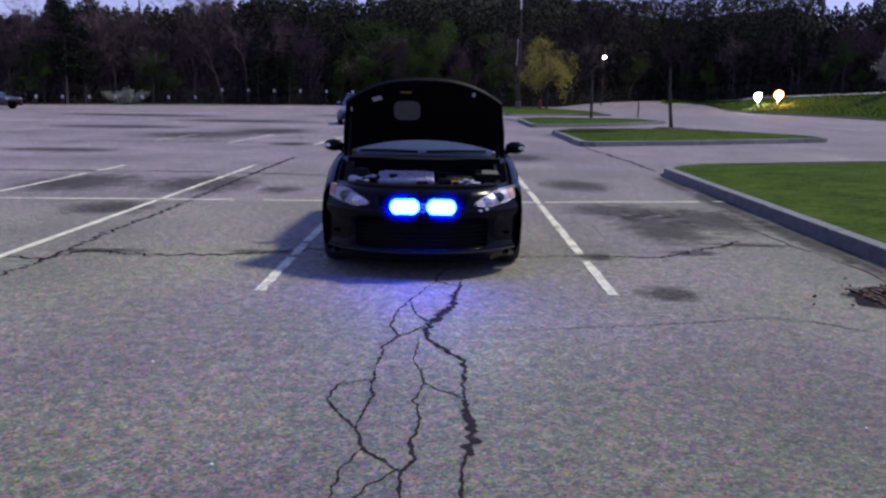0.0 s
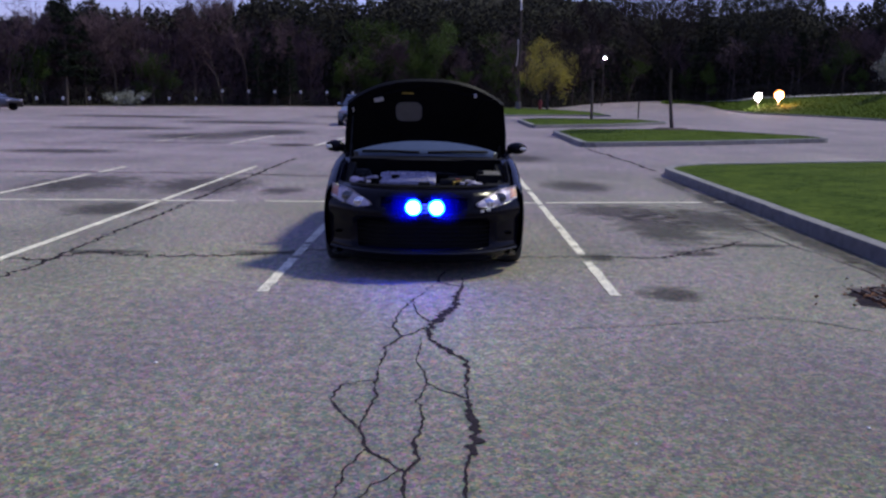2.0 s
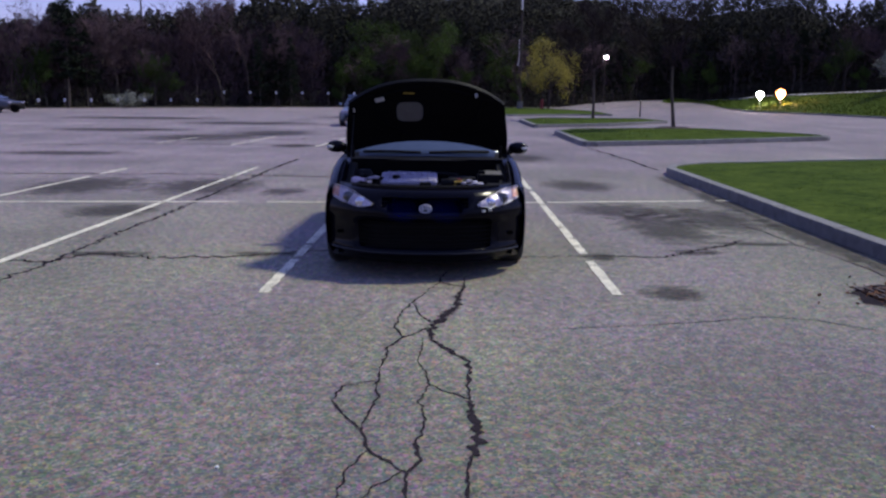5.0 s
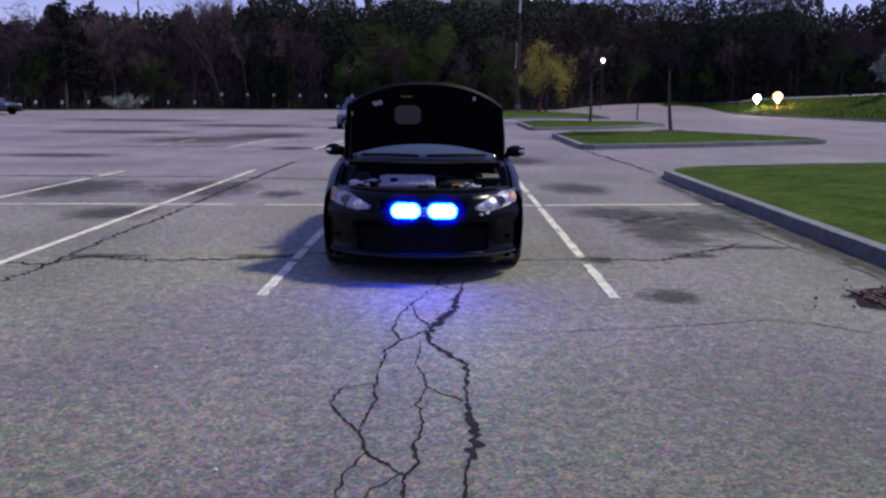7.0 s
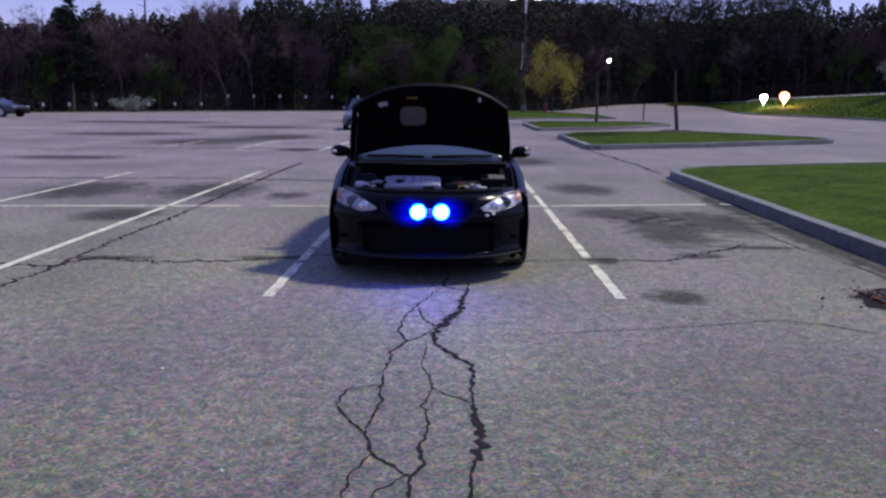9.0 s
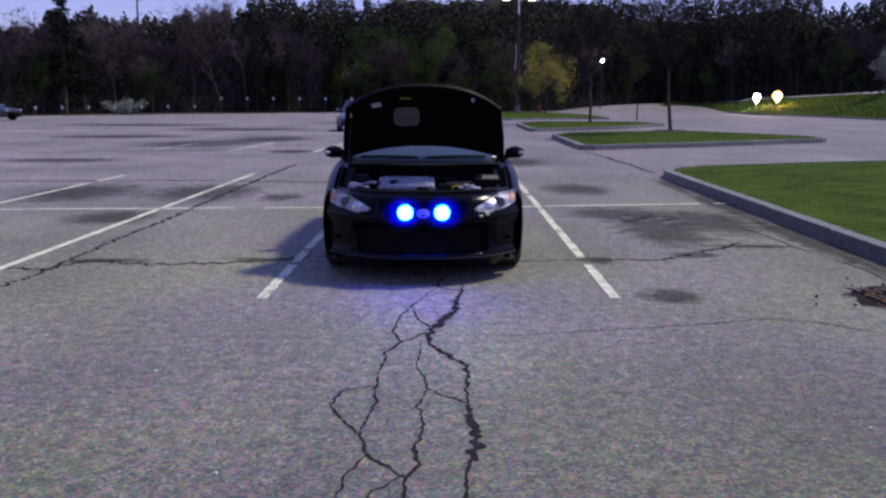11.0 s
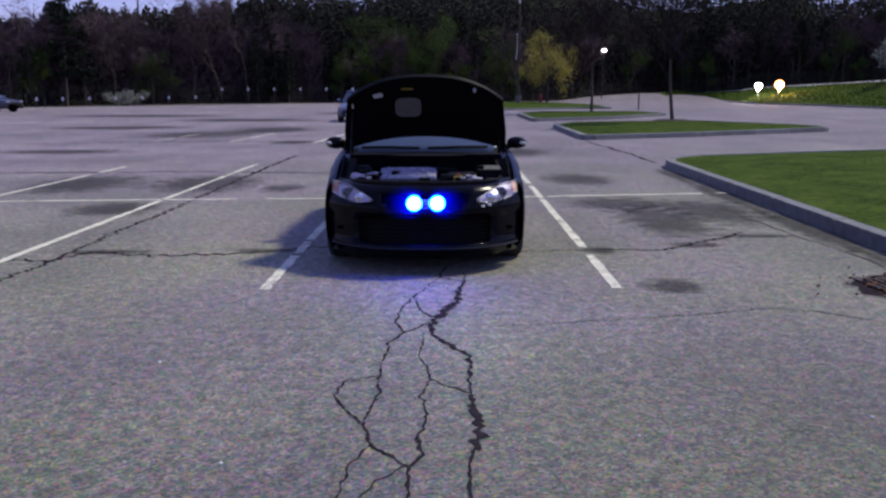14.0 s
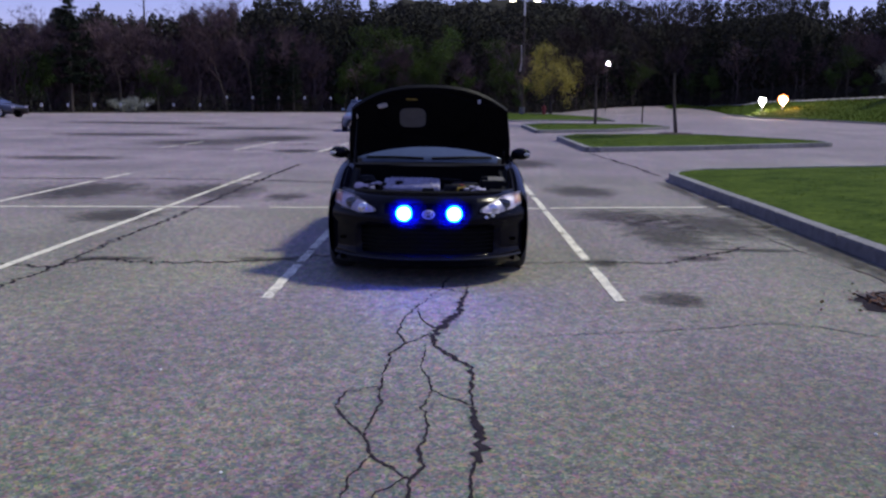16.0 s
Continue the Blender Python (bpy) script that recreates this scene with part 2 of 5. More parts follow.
RED_IRON = mat("hydrant_red", (0.22, 0.03, 0.025), 0.6, var=0.3)
DARK_CAR = mat("dark_grey_car_paint", (0.020, 0.020, 0.026), 0.3, var=0.2, coat=0.6)
BLUE_CAR = mat("steel_blue_car_paint", (0.10, 0.14, 0.22), 0.3, var=0.2, coat=0.6)
GRATE = mat("rusted_cast_iron", (0.045, 0.032, 0.028), 0.8, 0.3, var=0.5, scale=20, fine=90, bump=0.003)
STROBE = glow("blue_led", (0.020, 0.085, 1.0), 76.0)
STROBE_RIM = glow("blue_led_rim", (0.0, 0.010, 1.0), 190.0)
LAMP_WHITE = glow("lamp_white", (1.0, 0.93, 0.90), 110.0)
LAMP_WARM = glow("lamp_warm", (1.0, 0.48, 0.20), 130.0)
EMBLEM = mat("satin_silver", (0.46, 0.46, 0.50), 0.4, 0.3, var=0.2, scale=60)
CONCRETE = mat("path_concrete", (0.30, 0.29, 0.29), 0.9, var=0.2, scale=2, fine=40)
HALO_ORANGE = glow("orange_halo", (1.0, 0.26, 0.07), 4.0)
LAMP_POLE = glow("lamp_sodium", (1.0, 0.85, 0.70), 5.0)
def halo_sheet(name, colour, amount, centre, rx, rz):
    """Almost clear added halo sheet: scatters a little of the light behind, fading rimwards."""
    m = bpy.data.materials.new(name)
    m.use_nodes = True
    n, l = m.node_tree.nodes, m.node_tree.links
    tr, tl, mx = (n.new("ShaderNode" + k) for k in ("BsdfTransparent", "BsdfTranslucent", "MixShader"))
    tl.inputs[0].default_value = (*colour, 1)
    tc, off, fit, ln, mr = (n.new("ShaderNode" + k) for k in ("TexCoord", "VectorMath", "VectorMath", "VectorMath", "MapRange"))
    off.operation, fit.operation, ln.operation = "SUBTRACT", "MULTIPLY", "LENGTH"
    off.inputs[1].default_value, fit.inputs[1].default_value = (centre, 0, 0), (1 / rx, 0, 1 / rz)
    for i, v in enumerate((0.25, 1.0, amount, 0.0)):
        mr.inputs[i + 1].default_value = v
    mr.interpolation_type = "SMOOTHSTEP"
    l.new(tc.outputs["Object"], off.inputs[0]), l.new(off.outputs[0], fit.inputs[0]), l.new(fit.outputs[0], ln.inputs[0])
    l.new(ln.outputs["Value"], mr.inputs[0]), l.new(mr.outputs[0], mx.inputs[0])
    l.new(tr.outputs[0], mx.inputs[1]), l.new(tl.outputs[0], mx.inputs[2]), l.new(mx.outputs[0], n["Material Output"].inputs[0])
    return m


HALO_BLUE = {s: halo_sheet("blue_halo_sheet", (0.012, 0.05, 1.0), 0.024, s * 0.165, 0.215, 0.155) for s in (-1, 1)}
CLEAR = bpy.data.materials.new("clear_lens")
CLEAR.use_nodes = True
_c = CLEAR.node_tree.nodes["Principled BSDF"]
_c.inputs["Transmission Weight"].default_value, _c.inputs["Roughness"].default_value, _c.inputs["IOR"].default_value = 1.0, 0.05, 1.3
_c.inputs["Base Color"].default_value = (0.92, 0.92, 0.97, 1)


# ---- mesh helpers ----
def mesh_of(name, bm, material, smooth=False):
    bmesh.ops.recalc_face_normals(bm, faces=bm.faces)
    me = bpy.data.meshes.new(name)
    bm.to_mesh(me)
    bm.free()
    me.materials.append(material)
    if smooth:
        for p in me.polygons:
            p.use_smooth = True
    return me


def part(name, bm, material, parent=None, label="", smooth=False):
    ob = new(name, mesh_of(name, bm, material, smooth))
    if parent:
        ob.parent = parent
    if label:
        tagged(ob, label)
    return ob


def data_part(name, verts, faces, material, parent=None, label="", smooth=False):
    me = bpy.data.meshes.new(name)
    me.from_pydata(verts, [], faces)
    me.materials.append(material)
    if smooth:
        for p in me.polygons:
            p.use_smooth = True
    ob = new(name, me)
    if parent:
        ob.parent = parent
    if label:
        tagged(ob, label)
    return ob


def box(size, at=(0, 0, 0), bevel=0.0, turn=(0, 0, 0), bm=None):
    bm = bm or bmesh.new()
    m = pose(*at, *turn) @ Matrix.Diagonal((*size, 1))
    vs = bmesh.ops.create_cube(bm, size=1, matrix=m)["verts"]
    if bevel:
        es = list({e for v in vs for e in v.link_edges})
        bmesh.ops.bevel(bm, geom=es, offset=bevel, segments=2, affect="EDGES", profile=0.5)
    return bm


def cyl(r, h, at=(0, 0, 0), turn=(0, 0, 0), seg=20, r2=None, bm=None):
    bm = bm or bmesh.new()
    bmesh.ops.create_cone(bm, cap_ends=True, segments=seg, radius1=r, radius2=r if r2 is None else r2, depth=h, matrix=pose(*at, *turn))
    return bm


def ball(r, at=(0, 0, 0), scale=(1, 1, 1), bm=None, seg=16):
    bm = bm or bmesh.new()
    bmesh.ops.create_uvsphere(bm, u_segments=seg, v_segments=seg // 2 + 2, radius=r, matrix=pose(*at) @ Matrix.Diagonal((*scale, 1)))
    return bm


def tube(points, r, seg=6, r2=None, bm=None):
    """A tapering tube along points."""
    bm = bm or bmesh.new()
    r2 = r if r2 is None else r2
    rings, n = [], len(points)
    for i, p in enumerate(points):
        p = Vector(p)
        d = (Vector(points[min(i + 1, n - 1)]) - Vector(points[max(i - 1, 0)])).normalized()
        a = d.orthogonal().normalized()
        b = d.cross(a)
        q = r + (r2 - r) * i / (n - 1)
        rings.append([bm.verts.new(p + q * (math.cos(k * math.tau / seg) * a + math.sin(k * math.tau / seg) * b)) for k in range(seg)])
    for u, v in zip(rings, rings[1:]):
        for k in range(seg):
            bm.faces.new((u[k], u[(k + 1) % seg], v[(k + 1) % seg], v[k]))
    bm.faces.new(rings[0][::-1]), bm.faces.new(rings[-1])
    return bm


def sheet(fn, us, vs, skip=None, bm=None, thick=0.0):
    """A surface fn(u, v) over two lists; skip(u, v) leaves out the cell at that middle; thick: solidified."""
    bm = bm or bmesh.new()
    g = [[bm.verts.new(fn(u, v)) for v in vs] for u in us]
    fs = []
    for i in range(len(us) - 1):
        for j in range(len(vs) - 1):
            if skip and skip((us[i] + us[i + 1]) / 2, (vs[j] + vs[j + 1]) / 2):
                continue
            fs.append(bm.faces.new((g[i][j], g[i + 1][j], g[i + 1][j + 1], g[i][j + 1])))
    if thick:
        bmesh.ops.recalc_face_normals(bm, faces=fs)
        bmesh.ops.solidify(bm, geom=fs, thickness=thick)
    return bm


def interp(x, table):
    xs, ys = zip(*table)
    return float(np.interp(x, xs, ys))


def thing(name, label, category, group="", m=None, kind=""):
    e = new(name)
    if m is not None:
        e.matrix_world = m
    return tagged(e, label, category, group, kind)


# ---- ground and lot ----
def poly(points, z, bm=None):
    bm = bm or bmesh.new()
    bm.faces.new([bm.verts.new((x, y, z)) for x, y in points])
    return bm


ground = part("ground", poly([(-1500, -1500), (1500, -1500), (1500, 1500), (-1500, 1500)], -0.02), LITTER)
tagged(ground, "dark leaf-littered woodland ground around the lot", "ground", kind="structure")
LOT = [(-120, -70), (140, -70), (140, 270), (66, 270), (15, 108), (6, 89), (-11.4, 87), (-33, 67.5), (-120, -12)]
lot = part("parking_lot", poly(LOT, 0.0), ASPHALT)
tagged(lot, "aged grey asphalt of an empty parking lot, cracked and stained", "pavement", kind="structure")


def strip(points, w0, w1, seed, z=0.003, step=0.05, wander=0.02):
    """A ragged flat ribbon along a polyline; its width runs from w0 to w1 with breaks in its edges."""
    rng = random.Random(seed)
    pts = []
    for a, b in zip(points, points[1:]):
        n = max(1, int(math.dist(a, b) / step))
        pts += [(a[0] + (b[0] - a[0]) * i / n, a[1] + (b[1] - a[1]) * i / n) for i in range(n)]
    pts.append(points[-1])
    off = [rng.uniform(-wander, wander) for _ in pts]
    off = [0 if i in (0, len(pts) - 1) else (off[i - 1] + off[i]) / 2 for i in range(len(pts))]
    verts, faces = [], []
    for i, p in enumerate(pts):
        a, b = pts[max(i - 1, 0)], pts[min(i + 1, len(pts) - 1)]
        d = Vector((b[0] - a[0], b[1] - a[1])).normalized()
        nrm = Vector((-d.y, d.x))
        w = (w0 + (w1 - w0) * i / max(1, len(pts) - 1)) / 2
        c = Vector(p) + nrm * off[i]
        l, r = c + nrm * w * rng.uniform(0.15, 1.9), c - nrm * w * rng.uniform(0.15, 1.9)
        verts += [(l.x, l.y, z), (r.x, r.y, z)]
        if i:
            k = 2 * i
            faces.append((k - 2, k - 1, k + 1, k))
    return verts, faces


CRACKS = 0


def crack(points, w0, w1, wander):
    """One crack along a line of bends; fine ones stay finer."""
    global CRACKS
    CRACKS += 1
    v, f = strip(points, w0 * (0.42 if w0 < 0.04 else 0.62), w1 * (0.48 if w1 < 0.04 else 0.66), 39 + CRACKS, z=0.003 + 0.0004 * ((CRACKS - 1) % 6),
                 step=0.028 if points[0][1] < 9 else 0.2, wander=wander * 1.2)
    tagged(data_part("crack", v, f, CRACK), "dark open crack in the worn asphalt", "crack", "cracks in the asphalt", "structure")


crack([(0.03, 7.3), (-0.03, 7.0), (-0.04, 6.80), (0.16, 6.64), (0.11, 6.3)], 0.02, 0.05, 0.01)
crack([(0.11, 6.35), (0.09, 6.0), (-0.03, 5.62), (-0.08, 5.40)], 0.07, 0.10, 0.015)
crack([(0.17, 7.0), (0.165, 6.64)], 0.02, 0.03, 0.01)
crack([(-0.08, 5.42), (-0.06, 5.15), (0.06, 4.92), (0.17, 4.72), (0.15, 4.35), (0.16, 4.08)], 0.05, 0.028, 0.012)
crack([(0.16, 4.10), (0.175, 3.9), (0.19, 3.62), (0.16, 3.45)], 0.045, 0.075, 0.012)
crack([(0.16, 3.46), (0.14, 3.27), (0.13, 3.06), (0.14, 2.6), (0.10, 2.0)], 0.035, 0.02, 0.012)
crack([(-0.04, 6.80), (-0.21, 6.20), (-0.30, 5.78), (-0.31, 5.42), (-0.24, 5.22)], 0.022, 0.03, 0.012)
crack([(-0.24, 5.22), (-0.32, 4.98), (-0.34, 4.55), (-0.32, 4.15), (-0.35, 3.74)], 0.035, 0.025, 0.012)
crack([(-0.35, 3.74), (-0.30, 3.49), (-0.11, 3.28), (-0.11, 3.06), (-0.13, 2.4)], 0.030, 0.028, 0.012)
crack([(-0.21, 6.20), (-0.18, 5.82), (-0.07, 5.56)], 0.02, 0.03, 0.01)
crack([(-0.33, 4.39), (-0.50, 4.31), (-0.54, 4.10), (-0.46, 3.88), (-0.37, 3.74)], 0.018, 0.026, 0.012)
crack([(-0.09, 5.44), (-0.17, 5.30), (-0.24, 5.22)], 0.03, 0.02, 0.01)
crack([(-0.12, 5.2), (-0.12, 4.72), (-0.06, 4.36), (0.05, 4.22), (0.16, 4.13)], 0.014, 0.022, 0.012)
crack([(-0.06, 4.36), (-0.10, 4.08), (-0.05, 3.84), (-0.09, 3.56), (-0.07, 3.40), (-0.11, 3.28)], 0.02, 0.035, 0.014)
crack([(-0.30, 3.49), (-0.37, 3.29), (-0.38, 3.04), (-0.44, 2.6)], 0.022, 0.018, 0.012)
crack([(-0.12, 3.31), (-0.24, 3.15), (-0.29, 3.03), (-0.38, 2.7)], 0.02, 0.018, 0.012)
crack([(0.35, 5.33), (0.85, 5.47), (1.36, 5.57), (1.81, 5.68), (2.30, 5.84), (2.59, 5.76), (3.1, 5.36), (3.9, 5.2)], 0.014, 0.022, 0.02)
crack([(-6.00, 7.60), (-4.09, 7.50), (-3.58, 7.41), (-3.37, 7.84), (-2.69, 7.67), (-1.83, 7.82), (-1.46, 8.05), (-1.00, 8.20)], 0.07, 0.05, 0.06)
crack([(-3.61, 6.60), (-3.55, 7.34), (-3.57, 8.78), (-3.53, 11.01), (-3.56, 13.76), (-3.54, 18.46), (-3.50, 19.50)], 0.04, 0.1, 0.05)
crack([(0.40, 7.70), (0.68, 7.90), (1.45, 8.04), (2.10, 8.01), (2.34, 8.23), (2.66, 8.50), (3.00, 8.78), (3.15, 9.04)], 0.03, 0.07, 0.04)
crack([(3.2, 12.3), (3.55, 10.6), (3.7, 8.8), (3.85, 7.4), (3.8, 6.6)], 0.025, 0.03, 0.05)
crack([(4.0, 24.9), (4.2, 21.0), (4.35, 17.6)], 0.12, 0.12, 0.08)
crack([(-14, 15.1), (-9, 15.3), (-4.6, 15.6), (-1.6, 15.4)], 0.16, 0.10, 0.10)
crack([(-12, 23.5), (-7, 24.5), (-2.8, 24.2)], 0.2, 0.2, 0.15)
crack([(-5.5, 27), (-3.4, 30), (-2.2, 40)], 0.15, 0.2, 0.15)


def stain(x, y, rx, ry, seed):
    n, bm = 24, bmesh.new()
    bm.faces.new([bm.verts.new((math.cos(k * math.tau / n), math.sin(k * math.tau / n), 0)) for k in range(n)])
    ob = part("stain", bm, STAIN)
    ob.matrix_world = pose(x, y, 0.0012 + 0.0001 * seed) @ Matrix.Diagonal((rx * 1.35, ry * 1.35, 1, 1))
    tagged(ob, "dark oily stain soaked into grey asphalt", "stain", "stains on the asphalt", "structure")


def painted_line(a, b, w, seed, gaps=()):
    """A worn stripe from a to b, broken at the fractions in gaps."""
    rng = random.Random(seed)
    d = Vector((b[0] - a[0], b[1] - a[1]))
    n = max(2, int(d.length / 0.12))
    nrm = Vector((-d.y, d.x)).normalized() * w / 2
    verts, faces = [], []
    for i in range(n + 1):
        p = Vector(a) + d * i / n
        l, r = p + nrm * rng.uniform(0.82, 1.06), p - nrm * rng.uniform(0.82, 1.06)
        verts += [(l.x, l.y, 0.006), (r.x, r.y, 0.006)]
        if i and not any(g0 <= (i - 0.5) / n <= g1 for g0, g1 in gaps):
            faces.append((2 * i - 2, 2 * i - 1, 2 * i + 1, 2 * i))
    tagged(data_part("parking_line", verts, faces, PAINT_LINE), "worn white parking stall line painted on the asphalt", "road marking", "parking stall lines", "structure")


painted_line((-1.39, 6.36), (-1.40, 17.2), 0.092, 1, [(0.12, 0.128), (0.19, 0.20)])
painted_line((1.35, 6.42), (1.30, 16.6), 0.092, 2, [(0.135, 0.165), (0.52, 0.54), (0.69, 0.72)])
painted_line((-4.00, 6.4), (-3.92, 17.2), 0.092, 3, [(0.78, 0.79)])
painted_line((-6.62, 6.4), (-6.38, 16.6), 0.09, 4, [(0.85, 0.88)])
painted_line((-9.2, 6.4), (-9.0, 16.4), 0.09, 5, [(0.5, 0.55)])
painted_line((-13.0, 10.85), (-2.95, 11.72), 0.10, 6, [(0.31, 0.33)])
painted_line((-2.55, 11.73), (1.30, 12.02), 0.10, 7)
painted_line((1.42, 12.05), (3.75, 12.42), 0.10, 8)
painted_line((3.95, 12.46), (4.16, 12.5), 0.10, 9)
painted_line((-6.30, 24.3), (-6.02, 29.0), 0.10, 10, [(0.3, 0.36)])
painted_line((-3.82, 24.0), (-3.5, 28.6), 0.10, 11)
painted_line((-8.6, 24.6), (-8.4, 28.4), 0.08, 12, [(0.4, 0.5)])


# ---- kerbed grass islands ----
def offset_loop(loop, d):
    """The closed loop (counter-clockwise) moved inwards by d."""
    out, n = [], len(loop)
    for i in range(n):
        a, p, b = Vector(loop[i - 1]), Vector(loop[i]), Vector(loop[(i + 1) % n])
        n1 = Vector((-(p - a).y, (p - a).x)).normalized()
        n2 = Vector((-(b - p).y, (b - p).x)).normalized()
        k = (n1 + n2).normalized()
        out.append(tuple(p + k * d / max(0.4, k.dot(n1))))
    return out


def rounded(points, r, seg=4):
    out, n = [], len(points)
    for i in range(n):
        a, p, b = Vector(points[i - 1]), Vector(points[i]), Vector(points[(i + 1) % n])
        q = min(r, (a - p).length * 0.45, (b - p).length * 0.45)
        s, e = p + (a - p).normalized() * q, p + (b - p).normalized() * q
        for k in range(seg + 1):
            t = k / seg
            out.append(tuple((1 - t) ** 2 * s + 2 * t * (1 - t) * p + t * t * e))
    return out


def inside(x, y, loop):
    hit = False
    for (x1, y1), (x2, y2) in zip(loop, loop[1:] + loop[:1]):
        if (y1 > y) != (y2 > y) and x < (x2 - x1) * (y - y1) / (y2 - y1) + x1:
            hit = not hit
    return hit


def island(corners, r, height, mound, width, blades, near, label):
    """A raised bed: granite kerb stones round turf that swells by mound, and blades of grass on it."""
    loop = rounded(corners, r)
    inner = offset_loop(loop, width)
    bed = thing("grass_island", label, "grass island", "grass islands", kind="structure")
    cx, cy = sum(p[0] for p in inner) / len(inner), sum(p[1] for p in inner) / len(inner)
    rings = (1.0, 0.92, 0.75, 0.5, 0.25)

    def top(f):
        return height - 0.02 + mound * (1 - f ** 2)
    bm = bmesh.new()
    prev = None
    for f in rings:
        ring = [bm.verts.new((cx + (x - cx) * f, cy + (y - cy) * f, top(f))) for x, y in inner]
        if prev:
            for k in range(len(ring)):
                j = (k + 1) % len(ring)
                bm.faces.new((prev[k], prev[j], ring[j], ring[k]))
        prev = ring
    bm.faces.new(prev)
    part("turf", bm, TURF, bed, smooth=True)
    # stones of about 1.8 m, walked round the loop
    k = 0
    while k < len(loop):
        a, b = Vector(loop[k]), Vector(loop[(k + 1) % len(loop)])
        ia, ib = Vector(inner[k]), Vector(inner[(k + 1) % len(loop)])
        cuts = max(1, round((b - a).length / 1.8))
        for c in range(cuts):
            g = 0.004 / max(0.05, (b - a).length)
            u, v = c / cuts + g, (c + 1) / cuts - g
            q = [a.lerp(b, u), a.lerp(b, v), ia.lerp(ib, v), ia.lerp(ib, u)]
            bm = bmesh.new()
            wob = random.uniform(-0.006, 0.006)
            lo = [bm.verts.new((p.x, p.y, -0.05)) for p in q]
            mid = [bm.verts.new((p.x, p.y, height - 0.018 + wob)) for p in q]
            m4 = (q[0] + q[1] + q[2] + q[3]) / 4
            up = [bm.verts.new((*(p.lerp(m4, 0.012) + (m4 - p).normalized() * 0.012), height + wob)) for p in q]
            for s, t in ((lo, mid), (mid, up)):
                for i in range(4):
                    bm.faces.new((s[i], s[(i + 1) % 4], t[(i + 1) % 4], t[i]))
            bm.faces.new(up)
            part("kerb_stone", bm, GRANITE, bed)
        k += 1
    # how far out a point lies between the middle (0) and the inner edge (1)
    walls = []
    for (x1, y1), (x2, y2) in zip(inner, inner[1:] + inner[:1]):
        nx, ny = y2 - y1, x1 - x2
        reach = nx * (x1 - cx) + ny * (y1 - cy)
        walls.append((nx / reach, ny / reach))

    def share(x, y):
        return min(1.0, max(nx * (x - cx) + ny * (y - cy) for nx, ny in walls))
    rng = random.Random(len(corners) + int(corners[0][0] * 10))
    xs, ys = [p[0] for p in inner], [p[1] for p in inner]
    verts, faces = [], []
    made = 0
    while made < blades:
        y = min(ys) + (max(ys) - min(ys)) * rng.random() ** (1.3 if near else 1)
        x = rng.uniform(min(xs), max(xs))
        if not inside(x, y, inner):
            made += 0.2
            continue
        made += 1
        z = top(max(0.25, share(x, y))) - 0.012
        h = rng.uniform(0.012, 0.032) * (1.0 + 0.6 * noise.noise((x * 0.8, y * 0.8, 0)))
        w = rng.uniform(0.006, 0.012) * (1 if near else 2.6)
        a = rng.uniform(0, math.pi)
        dx, dy = math.cos(a) * w, math.sin(a) * w
        lx, ly = rng.uniform(-0.05, 0.05), rng.uniform(-0.05, 0.05)
        k = len(verts)
        verts += [(x - dx, y - dy, z), (x + dx, y + dy, z), (x + lx, y + ly, z + h)]
        faces.append((k, k + 1, k + 2))
    g = data_part("grass", verts, faces, BLADE, bed)
    tagged(g, kind="stuff")
    return bed


island([(4.11, -6), (30, -6), (30, 26.6), (5.15, 18.0), (4.22, 16.9)], 0.7, 0.15, 0.18, 0.17, 170000, True,
       "wide kerbed bed of short green grass beside the stalls")
island([(3.95, 25.2), (8.25, 27.3), (13.6, 30.4), (13.9, 32.2), (10.8, 37.2), (4.9, 35.6), (3.95, 33.0)], 0.5, 0.15, 0.14, 0.2, 12000, False,
       "kerbed grass island with a bare young tree")
island([(3.75, 39.2), (7.9, 42.2), (12.2, 47.9), (11.6, 51.8), (5.1, 51.6), (3.75, 48.0)], 0.5, 0.15, 0.05, 0.2, 7000, False,
       "narrow kerbed grass island with a slim tree")
island([(3.7, 59.0), (8.9, 62.5), (11.9, 62.8), (12.6, 74), (9.5, 88.5), (3.0, 88.5)], 0.6, 0.12, 0.05, 0.2, 8000, False,
       "far kerbed grass island below the woods")


def lot_edge(bearing):
    """Depth of the wood's edge on a bearing (thousandths of depth)."""
    return interp(bearing, [(-900, 52), (-560, 64), (-480, 70), (-300, 82), (-130, 89), (0, 92), (60, 94), (140, 102), (240, 118), (330, 108), (420, 102), (560, 92), (900, 80)])


def shelf(bearing):
    """Height of the ground at the wood's edge."""
    return interp(bearing, [(125, 0.0), (155, 0.34), (190, 0.64), (240, 0.86), (290, 0.9), (357, 1.5), (511, 2.1), (900, 2.2)])


def rise(bearing, y):
    """The access road climbs a little towards the wood."""
    t = min(1.0, max(0.0, (y - 88) / max(1.0, lot_edge(bearing) - 88)))
    return interp(bearing, [(262, 1), (330, 0)]) * shelf(bearing) * t * t * (3 - 2 * t)


road = part("access_road", sheet(lambda b, k: (b / 1000 * (88 + (lot_edge(b) - 84) * k), 88 + (lot_edge(b) - 84) * k, 0.004 + rise(b, 88 + (lot_edge(b) - 84) * k)),
                                 list(range(118, 335, 6)), [i / 12 for i in range(13)]), ASPHALT, smooth=True)
tagged(road, "grey asphalt access road climbing towards the wood", "road", kind="structure")


